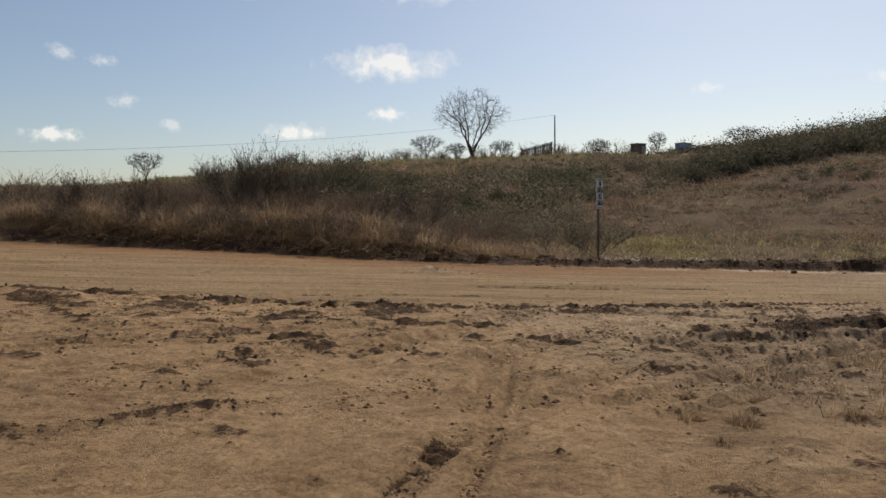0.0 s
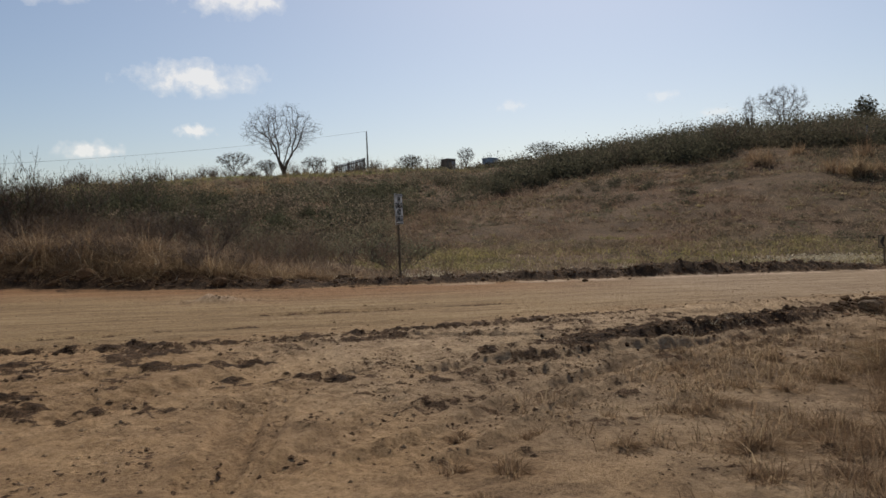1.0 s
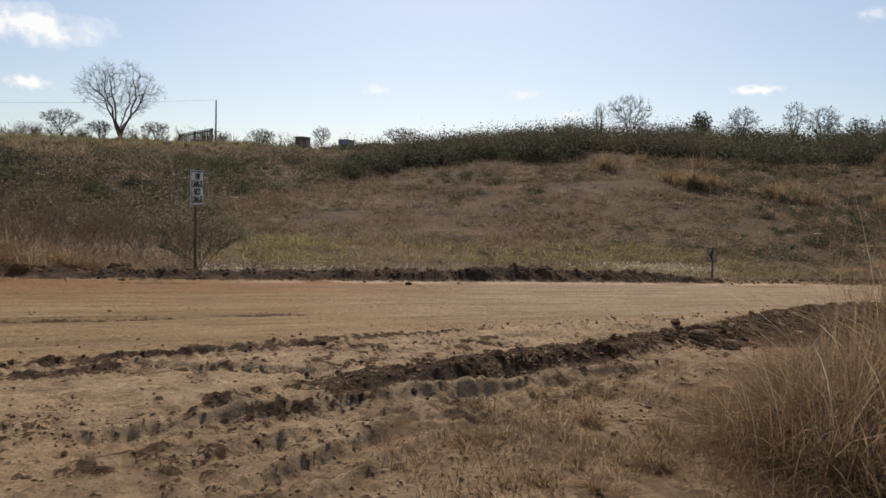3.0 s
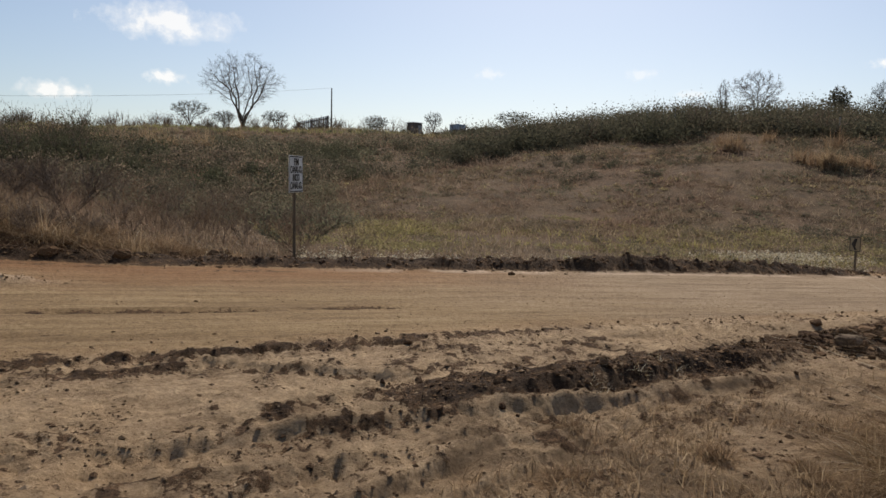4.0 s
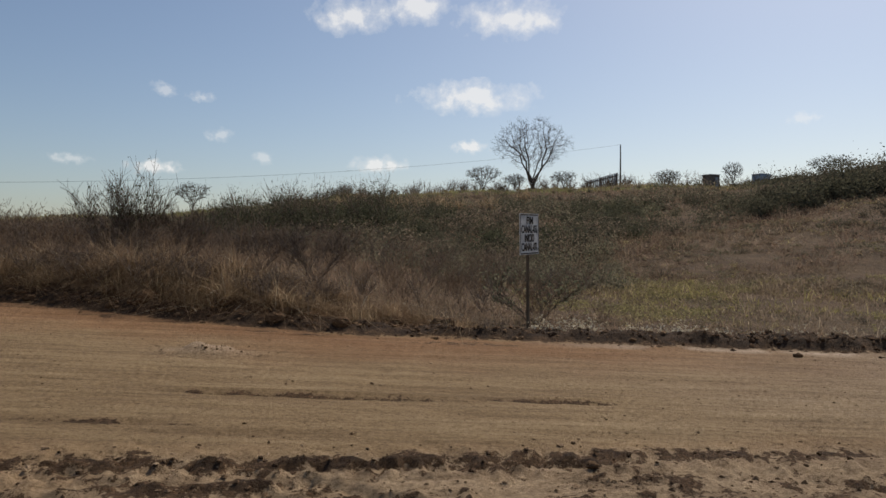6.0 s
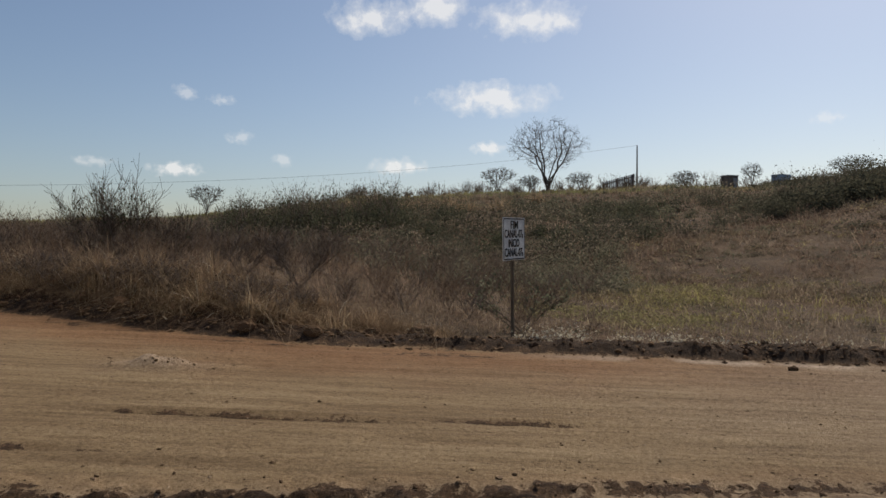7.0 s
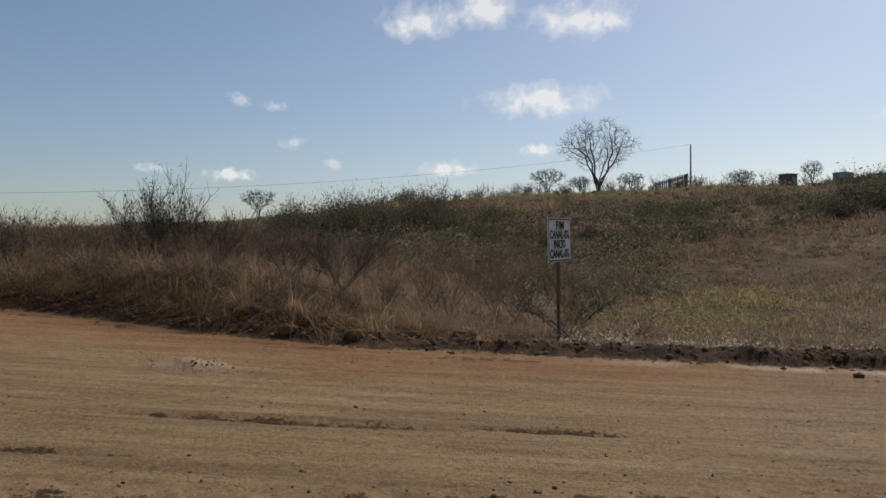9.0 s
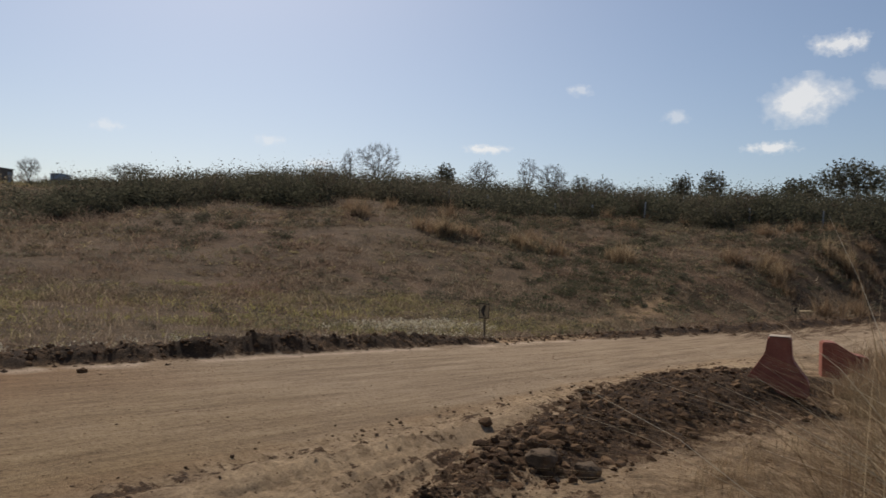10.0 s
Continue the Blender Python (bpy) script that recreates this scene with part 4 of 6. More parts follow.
wall = thing("slatted_hoarding", PR.x, PR.y, math.degrees(math.atan2(PL.y - PR.y, PL.x - PR.x)), 0.2, "grey slatted hoarding of upright boards on the crest", "hoarding")
for i in range(15):
    boxed("board", M_PANEL, wall, (0.66, 0.05, 2.5), (0.4 + i * 0.98, 0, 1.5), 0.01)
for z in (0.9, 2.3):
    boxed("rail", M_HUT, wall, (14.4, 0.08, 0.16), (7.1, 0.08, z))
for i in range(5):
    boxed("post", M_HUT, wall, (0.16, 0.16, 2.6), (0.2 + i * 3.45, 0.2, 1.3))
pole = thing("utility_pole", 34.9, 119.0, 0, 0.3, "thin dark wooden utility pole beside a hoarding", "utility pole")
bm = bmesh.new()
bmesh.ops.create_cone(bm, cap_ends=True, segments=10, radius1=0.14, radius2=0.09, depth=7.1, matrix=Matrix.Translation((0, 0, 3.5)))
part("shaft", bm, M_BARK, pole)
boxed("insulator", M_HUT, pole, (0.12, 0.12, 0.25), (0, 0, 7.1), 0.03)
POLE_TOP = Vector((34.9, 119.0, float(land([34.9], [119.0])[0]) + 6.9))

hut = thing("hut", 46.4, 111.4, 20, 0.1, "small dark boarded hut with a flat roof", "hut")
boxed("wall", M_HUT, hut, (1.8, 1.6, 2.0), (0, 0, 1.0), 0.03)
boxed("roof", M_PANEL, hut, (2.05, 1.85, 0.1), (0, 0, 2.06), 0.02)
boxed("door", M_PANEL, hut, (0.65, 0.05, 1.65), (0.35, -0.82, 0.84), 0.01)
tank = thing("blue_container", 52.7, 108.8, 25, 0.1, "faded blue sheet metal container on the crest", "container")
boxed("body", M_BLUE, tank, (2.0, 1.6, 1.6), (0, 0, 0.85), 0.04)
for x in (-0.97, 0.97):
    boxed("corner_post", M_BLUE, tank, (0.1, 0.1, 1.7), (x, -0.79, 0.85), 0.01)
boxed("lid", M_BLUE, tank, (2.1, 1.7, 0.1), (0, 0, 1.7), 0.02)

# the power line to the pole
cu = bpy.data.curves.new("power_line", "CURVE")
cu.dimensions, cu.bevel_depth = "3D", 0.013
sp = cu.splines.new("POLY")
LEFT_END = Vector((-108.0, 60.0, 8.9))
sp.points.add(60)
for i in range(61):
    t = i / 60
    p = POLE_TOP.lerp(LEFT_END, t)
    sp.points[i].co = (p.x, p.y, p.z - 4 * 4.4 * t * (1 - t), 1)
cu.materials.append(M_WIRE)
tagged(new("power_line", cu), "thin dark power line strung along the crest", "power line")
far_pole = thing("utility_pole", LEFT_END.x, LEFT_END.y, 0, 0.3, "thin dark wooden utility pole carrying a power line", "utility pole")
bm = bmesh.new()
bmesh.ops.create_cone(bm, cap_ends=True, segments=10, radius1=0.17, radius2=0.11, depth=9.2, matrix=Matrix.Translation((0, 0, 4.4)))
part("shaft", bm, M_BARK, far_pole)


# ---- trees ----
def grow(seed, height, spread_out, limbs, levels=4, trunk=0.12, radius=0.2, up=0.25, wiggle=0.22, first=0.32, forks=(2,)):
    """Segments of a bare tree: (p0, p1, r0, r1, level)."""
    r = random.Random(seed)
    out = []

    def shoot(p, d, length, rad, level):
        segs = 5 if level < 2 else 4 if level < 3 else 3
        for s in range(segs):
            d = (d + Vector((r.uniform(-1, 1), r.uniform(-1, 1), r.uniform(-0.8, 0.9))) * wiggle * (0.6 if level < 2 else 1) + Vector((0, 0, up * 0.25))).normalized()
            q = p + d * (length / segs)
            rad2 = rad * (1 - 0.62 / segs)
            out.append((p, q, rad, rad2, level))
            if level < levels and (s > 0 or level > 1):
                for _ in range(r.choice(forks) if level >= 2 else r.choice((1, 2, 2))):
                    side = Vector((r.uniform(-1, 1), r.uniform(-1, 1), r.uniform(-0.25, 0.7)))
                    shoot(q, (d * 0.9 + side * 0.85).normalized(), length * r.uniform(0.42, 0.62), rad2 * r.uniform(0.45, 0.65), level + 1)
            p, rad = q, rad2

    top = Vector((0, 0, height * trunk))
    out.append((Vector((0, 0, -0.3)), top, radius * 1.25, radius, 0))
    for i in range(limbs):
        a = i * 2 * math.pi / limbs + r.uniform(-0.4, 0.4)
        out_by = spread_out * r.uniform(0.35, 1.0)
        d = Vector((math.cos(a) * out_by, math.sin(a) * out_by, 1)).normalized()
        shoot(top * r.uniform(0.6, 1.0), d, height * r.uniform(0.62, 0.82) * (1 - first * 0.2), radius * r.uniform(0.4, 0.62), 1)
    return out


def reach(seed, height, half, trunk, count, stride, flat=0.0):
    """A tree that grows towards points strewn in a domed crown: places of its joints and the joint below each."""
    r = np.random.default_rng(seed)
    d = r.normal(size=(count, 3))
    d /= np.linalg.norm(d, axis=1)[:, None]
    rad = r.uniform(0.12, 1.0, count) ** 0.5
    base = trunk * height
    mid = 0.5 * (base + height) + 0.08 * height
    goal = d * rad[:, None] * np.array([half, half, height - mid]) + np.array([0, 0, mid])
    wide = np.hypot(goal[:, 0], goal[:, 1]) / half
    goal = goal[goal[:, 2] > base + (0.42 + flat) * wide * (height - base)]
    joint, below = [np.array([0.0, 0, -0.3]), np.array([0.0, 0, base * 0.5]), np.array([0.03 * half, 0, base])], [-1, 0, 1]
    limbs = 6 if half > 2.2 else 4
    for k in range(limbs):
        az, out, last = 2 * math.pi * k / limbs + r.uniform(-0.4, 0.4), r.uniform(0.3, 0.95), 2 - k % 2
        for step_up in range(1, 5):
            reach_out = out * half * (step_up / 5) ** 1.1 * 0.75
            joint.append(np.array([reach_out * math.cos(az), reach_out * math.sin(az), base * (1 - 0.25 * (k % 2)) + 0.11 * height * step_up]) + r.normal(0, 0.012 * height, 3))
            below.append(last)
            last = len(joint) - 1
    near, which = np.full(len(goal), 1e9), np.zeros(len(goal), int)
    for k, q in enumerate(joint):
        dist = np.linalg.norm(goal - q, axis=1)
        which, near = np.where(dist < near, k, which), np.minimum(dist, near)
    alive = np.ones(len(goal), bool)
    for _ in range(90):
        if not alive.any():
            break
        fresh = []
        for k in np.unique(which[alive]):
            pull = goal[alive & (which == k)] - joint[k]
            pull = (pull / (np.linalg.norm(pull, axis=1)[:, None] + 1e-9)).mean(0) + r.normal(0, 0.1, 3)
            fresh.append((joint[k] + pull / (np.linalg.norm(pull) + 1e-9) * stride, k))
        for q, k in fresh:
            joint.append(q), below.append(int(k))
            dist = np.linalg.norm(goal - q, axis=1)
            which, near = np.where(dist < near, len(joint) - 1, which), np.minimum(dist, near)
        alive &= near > stride * 0.9
    return np.array(joint), np.array(below)


def tree(x, y, height, seed, label, half, leaf=None, leaf_size=0.12, leaf_count=0, radius=0.2, min_r=0.014, group="", trunk=0.2, count=500, stride=0.0, twigs=3, flat=0.0):
    e = thing("tree", x, y, 0, 0.05, label, "tree", group)
    q, below = reach(seed, height, half, trunk, count, stride or height / 22, flat)
    tips = np.ones(len(q))
    tips[below[1:]] = 0
    load = np.zeros(len(q))
    for k in range(len(q) - 1, 0, -1):
        load[k] += tips[k]
        load[below[k]] += load[k]
    rad = radius * (np.maximum(load, 0.5) / load[1]) ** 0.52
    k = np.arange(1, len(q))
    thick = rad[k] > max(0.028, min_r * 1.6)
    r1 = np.maximum(rad[k], min_r)
    r0 = np.maximum(np.minimum(rad[below[k]], rad[k] * 1.35), min_r)
    v, f, _ = tubes(q[below[k]][thick], q[k][thick], r0[thick], r1[thick], 7)
    make("trunk", v, f, M_BARK, e, smooth=True)
    pieces = [tubes(q[below[k]][~thick], q[k][~thick], r0[~thick], r1[~thick], 3)]
    ends = q[rad < 0.05 if radius > 0.2 else rad < 0.6 * radius]
    ends = ends[ends[:, 2] > height * 0.3]
    m = len(ends) * twigs
    start = np.repeat(ends, twigs, 0)
    way = rng.normal(size=(m, 3)) + (start - np.array([0, 0, height * 0.45])) / height * 2.2
    way /= np.linalg.norm(way, axis=1)[:, None]
    stop = start + way * rng.uniform(0.4, 1.0, m)[:, None] * height / 12
    pieces.append(ribbons(start, stop, np.full(m, min_r * 0.8), np.full(m, min_r * 0.4), np.zeros(m)))
    v, f, _ = join(pieces)
    tagged(make("branchwork", v, f, M_BARK, e), kind="stuff")
    if leaf_count:
        pos = stop[rng.integers(0, m, leaf_count)] + rng.normal(0, leaf_size * 1.6, (leaf_count, 3))
        v, f, t = leaves(pos, rng.uniform(0.6, 1.3, leaf_count) * leaf_size, np.zeros(leaf_count))
        make("crown", v, f, leaf or M_SCRUB, e, attrs={"tone": t})
    return e


tree(21.6, 124.0, 12.3, 5, "tall bare tree with a wide vase-shaped crown", 6.7, M_SCRUB, 0.12, 160, 0.32, 0.012, trunk=0.09, count=900, stride=0.42, twigs=3, flat=0.12)
tree(12.9, 116.9, 4.2, 8, "small flat-topped thorn tree on the crest", 3.0, M_SCRUB, 0.10, 420, 0.12, flat=0.2)
tree(-24.9, 95.3, 4.2, 21, "low bare thorn tree above the bank", 2.4, M_SCRUB, 0.1, 120, 0.1, flat=0.2)
tree(51.0, 114.5, 4.2, 24, "slim bare tree behind a blue container", 1.6, None, 0.1, 0, 0.1)
tree(26.0, 120.0, 3.2, 31, "low bare thorn tree beside a taller tree", 2.2, M_SCRUB, 0.1, 90, 0.1)
tree(41.5, 116.0, 2.9, 32, "low bare bushy tree on the crest", 2.2, M_SCRUB, 0.1, 160, 0.08, trunk=0.1)
tree(61.7, 107.3, 3.8, 33, "flat-topped thorn tree with thin leaves", 3.0, M_SCRUB, 0.11, 520, 0.1, flat=0.2)
tree(18.0, 119.0, 3.0, 34, "small bare tree in tall dry brush", 1.8, M_SCRUB, 0.1, 120, 0.08)
RIDGE = [  # x, y, height, half width, leaf count, leafy
    (84.1, 84.3, 6.1, 1.0, 0, 0), (87.2, 81.0, 7.2, 3.8, 0, 0), (93.9, 73.1, 4.4, 1.5, 500, 1), (97.3, 68.4, 5.5, 2.3, 0, 0),
    (101.1, 62.6, 6.5, 1.8, 0, 0), (102.9, 59.4, 5.7, 2.4, 60, 0), (105.0, 55.4, 4.2, 1.8, 60, 0), (106.6, 52.6, 3.8, 1.7, 60, 0), (110.6, 42.2, 4.5, 1.6, 500, 1),
    (112.0, 38.1, 5.4, 2.0, 700, 1), (114.8, 27.0, 4.4, 2.6, 1000, 1), (115.9, 20.6, 6.5, 4.7, 2600, 1),
]
for i, (x, y, h, half, lc, leafy) in enumerate(RIDGE):
    tree(x, y, h, 40 + i, "leafy dark thorn tree on the ridge" if leafy else "bare grey tree standing above the ridge's scrub", half,
         M_BELT, 0.2, lc, 0.13, 0.012, "trees on the ridge", trunk=0.07, count=480 if half > 2.2 else 300, twigs=6)

# shrubs by the road
def shrub(x, y, height, stems, seed, label, width=1.0, leaf=0, mat=M_TWIG, levels=3, fan=0.0, half=0.0, leaf_mat=M_GREEN):
    e = thing("shrub", x, y, 0, 0.05, label, "shrub")
    r = random.Random(seed)
    segs = []
    for s in range(stems):
        a = r.uniform(0, 6.28)
        off = Vector((math.cos(a), math.sin(a), 0)) * r.uniform(0, 0.45) * (0.25 if fan else width)
        for g in grow(seed * 31 + s, height * r.uniform(0.6, 1.0), fan or 0.5 * width, 2, levels, 0.05, 0.02, 0.12 if fan else 0.5, 0.16):
            segs.append((g[0] + off, g[1] + off, g[2], g[3], g[4]))
    top = max(s[1].z for s in segs)
    k = height / top
    p0, p1 = np.array([s[0] for s in segs]) * k, np.array([s[1] for s in segs]) * k
    if half:
        wide = half / np.abs(p1[:, :2]).max()
        p0[:, :2], p1[:, :2] = p0[:, :2] * wide, p1[:, :2] * wide
    r0, r1 = np.maximum([s[2] for s in segs], 0.004), np.maximum([s[3] for s in segs], 0.0032)
    v, f, t = tubes(p0, p1, r0, r1, 3, 0.0)
    tagged(make("stemwork", v, f, mat, e, attrs={"tone": t}), kind="stuff")
    if leaf:
        pos = p1[rng.integers(0, len(p1), leaf)] + rng.normal(0, 0.03, (leaf, 3))
        v, f, t = leaves(pos, rng.uniform(0.02, 0.05, leaf), np.zeros(leaf))
        make("foliage", v, f, leaf_mat, e, attrs={"tone": t})
    return e


shrub(-3.0, 22.3, 2.6, 9, 3, "tall bare shrub with many spreading twigs", 2.1, 260, fan=0.75, half=1.45)
shrub(-1.9, 22.6, 1.7, 7, 4, "bare twiggy shrub beside a taller one", 1.5, 60, fan=0.9, half=1.2)
shrub(-3.9, 22.8, 2.0, 6, 12, "bare dark shrub crowding a taller one", 1.5, 120, fan=0.8, half=1.2)
shrub(-5.9, 20.6, 1.75, 4, 5, "thin dry shrub with a few dark leaves", 1.0, 160)
shrub(1.7, 20.4, 1.5, 4, 6, "bare spreading shrub with dark stems", 1.8, fan=1.0, half=1.3)
shrub(6.2, 18.5, 1.35, 2, 7, "small thin-leaved shrub behind the canal sign", 2.0, 420, fan=1.3, half=1.25, leaf_mat=M_SCRUB)
shrub(0.4, 20.8, 1.4, 4, 8, "bare brown shrub in dry grass", 1.6, fan=0.9, half=1.1)
shrub(-8.2, 22.0, 1.5, 4, 9, "bare dark shrub on the grassy bank", 1.2, 60)


# ---- growth in masses ----
def polar(n, az0, az1, r0, r1, p=1.0):
    a = np.radians(rng.uniform(az0, az1, n))
    r = r0 + (r1 - r0) * rng.uniform(0, 1, n) ** p
    return CX + r * np.sin(a), CY + r * np.cos(a), np.degrees(a), r


def tufts(x, y, count, h, w, spread_by, lean, tone, segs=2):
    """count blades about each place."""
    n = len(x)
    bx = np.repeat(x, count) + rng.normal(0, 1, n * count) * np.repeat(spread_by, count)
    by = np.repeat(y, count) + rng.normal(0, 1, n * count) * np.repeat(spread_by, count)
    m = n * count
    hh = np.repeat(h, count) * rng.uniform(0.45, 1.15, m)
    return blades(on_land(bx, by), hh, np.repeat(w, count) * rng.uniform(0.6, 1.4, m), rng.uniform(0, 6.28, m), rng.uniform(0.1, 1, m) * lean, segs, np.repeat(tone, count))


def stuff(name, pieces, mat, label, category):
    v, f, t = join(pieces)
    return tagged(make(name, v, f, mat, attrs={"tone": t}), label, category, kind="stuff")


def bushes(x, y, h, wid, count, size, tone, form=chips):
    n = len(x)
    m = n * count
    d = rng.normal(size=(m, 3))
    d /= np.linalg.norm(d, axis=1)[:, None]
    d[:, 2] = np.abs(d[:, 2]) * 1.0 - 0.12
    depth = rng.uniform(0.02, 1, m) ** 0.45 * 0.97
    rad = depth * (0.78 + 0.22 * np.repeat(rng.uniform(-1, 1, n), count) * np.sin(3 * np.arctan2(d[:, 1], d[:, 0]) + np.repeat(rng.uniform(0, 6, n), count)))
    base = on_land(x, y)
    pos = np.repeat(base, count, 0) + d * rad[:, None] * np.stack([np.repeat(wid, count), np.repeat(wid, count), np.repeat(h, count)], 1)
    return form(pos, np.repeat(size, count) * rng.uniform(0.6, 1.4, m) * (1.35 - 0.85 * depth), np.clip(np.repeat(tone, count) + rng.normal(0, 0.15, m), 0, 1))


def tussock(x, y, height, width, count, label, lean=0.55, tone=0.0, seeds=0, thick=0.005):
    """One clump of tall dry grass with its blades and seed stems."""
    e = thing("grass_clump", x, y, 0, 0.0, label, "grass clump", "straw clumps by the road")
    roots = 5 if count < 1500 else 9
    rx, ry, way = rng.normal(0, 0.5, roots) * width, rng.normal(0, 0.5, roots) * width, rng.uniform(0, 6.28, roots)
    tall, which = rng.uniform(0.6, 1.0, roots), rng.integers(0, roots, count)
    a, rr = rng.uniform(0, 6.28, count), np.abs(rng.normal(0, 0.38, count)) * width
    bx, by = rx[which] + rr * np.cos(a), ry[which] + rr * np.sin(a)
    base = np.stack([bx, by, land(bx + x, by + y) - float(land([x], [y])[0]) - 0.03], 1)
    h = height * rng.uniform(0.3, 1.1, count) * tall[which] * np.exp(-((rr / (1.1 * width)) ** 2))
    out = np.where(rng.uniform(0, 1, count) < 0.3, np.pi / 2 - a, way[which] + rng.normal(0, 0.8, count))
    tn = np.clip(rng.normal(tone, 0.25, count), 0, 1)
    v, f, t = blades(base, h, thick * rng.uniform(0.6, 1.5, count), out + rng.normal(0, 0.5, count), lean * rng.uniform(0.1, 1.9, count) ** 1.3, 4 if count > 900 else 2, tn)
    tagged(make("straw", v, f, M_STRAW, e, attrs={"tone": t}), kind="stuff")
    if count > 900:
        low = count // 2
        j = rng.integers(0, count, low)
        pos = base[j] + np.stack([np.sin(out[j]), np.cos(out[j]), np.zeros(low)], 1) * (h[j] * 0.25 * lean * rng.uniform(0, 1, low))[:, None]
        pos[:, 2] += h[j] * rng.uniform(0.15, 0.8, low)
        v, f, t = slivers(pos, rng.uniform(0.02, 0.07, low), rng.uniform(0.2, 1.0, low), 0.08)
        tagged(make("curled_leaf", v, f, M_STRAW, e, attrs={"tone": t}), "curled dead leaf bits", kind="stuff")
        j = rng.integers(0, count, low)
        v, f, t = blades(base[j] * np.array([1.25, 1.25, 1.0]), h[j] * rng.uniform(0.3, 0.75, low), np.full(low, thick * 0.9), rng.uniform(0, 6.28, low), rng.uniform(0.9, 2.2, low), 4, rng.uniform(0.5, 1, low), 1.4)
        tagged(make("dead_thatch", v, f, M_STRAW, e, attrs={"tone": t}), "matted brown dead blades", kind="stuff")
    if count > 900:
        bent = count // 45
        j = rng.integers(0, count, bent)
        v, f, t = blades(base[j] * np.array([1.1, 1.1, 1.0]), height * rng.uniform(0.4, 0.8, bent), np.full(bent, thick * 0.9), rng.uniform(0, 6.28, bent), rng.uniform(0.9, 2.0, bent), 6, rng.uniform(0, 0.5, bent), 2.3)
        tagged(make("bent_stalk", v, f, M_STRAW, e, attrs={"tone": t}), "long stalks bent over to the ground", kind="stuff")
    if seeds:
        j = rng.integers(0, count, seeds)
        v, f, t = blades(base[j], h[j] * rng.uniform(1.0, 1.25, seeds), np.full(seeds, thick * 1.3), rng.uniform(0, 6.28, seeds), lean * rng.uniform(0.3, 1.5, seeds), 5, np.zeros(seeds), 1.7)
        tagged(make("seed_straw", v, f, M_PALE, e, attrs={"tone": t}), kind="stuff")
    return e


# the big straw clumps near the path
tussock(7.7, 4.95, 1.55, 0.62, 2300, "tall dry straw clump with drooping stalks", 0.95, 0.9, 90, thick=0.008)
tussock(9.45, 4.9, 2.5, 0.95, 3000, "tallest dry straw clump beside the road's verge", 0.85, 0.75, 110, thick=0.009)
tussock(9.0, 5.95, 1.2, 0.45, 900, "dry straw clump at the verge's edge", 0.6, 0.2, 20, thick=0.009)
tussock(8.3, 4.0, 1.15, 0.7, 1500, "thick dry straw clump in tangled grass", 1.1, 0.6, 60, thick=0.009)
tussock(10.6, 5.2, 2.5, 0.9, 1700, "tall straw clump behind others", 0.8, 0.6, 30, thick=0.011)
tussock(9.9, 3.6, 1.5, 0.8, 1200, "tall tangled straw clump", 0.9, 0.35, 50, thick=0.010)
tussock(11.3, 4.6, 1.7, 0.8, 1000, "tall pale straw clump", 0.7, 0.1, 30, thick=0.010)
tussock(7.15, 5.55, 0.55, 0.5, 700, "drooping pale straw clump at the thicket's edge", 1.5, 0.3, 60, thick=0.009)
tussock(7.0, 4.4, 1.25, 0.55, 1700, "dense tangled straw clump with a dark base", 0.8, 0.9, 70, thick=0.008)
tussock(7.3, 4.3, 0.7, 0.5, 900, "tangled russet straw below a taller clump", 1.6, 0.9, 40, thick=0.008)
tussock(6.9, 3.7, 0.55, 0.6, 1500, "low brown tangled straw clump", 0.9, 0.5)
tussock(16.4, 6.2, 0.5, 0.5, 500, "thin dry straw clump near the heap", 0.6, 0.2, 8)
tussock(15.6, 6.0, 0.7, 0.7, 1000, "dry straw clump below the barrier blocks", 0.6, 0.2, 8)
tussock(20.6, 7.3, 1.1, 0.7, 900, "russet straw clump behind the lying block", 0.9, 0.8, 20, thick=0.011)
tussock(22.6, 7.4, 1.3, 0.9, 900, "brown straw clump past the lying block", 0.9, 0.9, 20, thick=0.013)
tussock(26.5, 7.9, 1.5, 1.1, 900, "brown straw clump at the road's bend", 0.9, 0.9, 20, thick=0.016)
tussock(18.9, 6.6, 1.0, 0.8, 1500, "tall straw clump beside the barrier blocks", 0.5, 0.2, 8)
tussock(13.6, 5.6, 0.7, 0.5, 400, "dry straw clump in sparse grass", 0.6, 0.2, 8)
n = 46
x, y = rng.uniform(7.6, 11.6, n), rng.uniform(3.3, 5.4, n)
h = rng.uniform(0.6, 1.0, n) * np.interp(x, [7.9, 9.2, 11.6], [0.9, 1.75, 1.9])
tn = np.repeat(rng.uniform(0.2, 1.0, n), 460)
v, f, t = bushes(x, y, h, rng.uniform(0.35, 0.6, n), 460, np.full(n, 0.062), np.zeros(n), lambda pos, size, tone: slivers(pos, size, tn, 0.1))
tagged(make("straw_thicket", v, f, M_STRAW, attrs={"tone": t}), "tangle of dry leaves and stems among straw clumps", "dry grass", kind="stuff")
for x, y in ((6.95, 8.05), (6.3, 7.85), (7.4, 8.3)):
    tussock(x, y, 0.15, 0.1, 40, "withered pale weed on the dark windrow", 1.1, 0.1, 30, thick=0.008)
for i, (x, y) in enumerate(((4.28, 3.95), (5.5, 4.3), (5.05, 3.75), (5.95, 3.85), (5.5, 3.3), (4.45, 3.55), (6.4, 3.4), (4.8, 3.15), (6.1, 4.6), (6.6, 4.4), (3.75, 3.35))):
    tussock(x, y, 0.3 + 0.12 * (i % 3), 0.42, 480, "low tangled russet dead grass on sandy soil", 2.0, 1.0, thick=0.005)
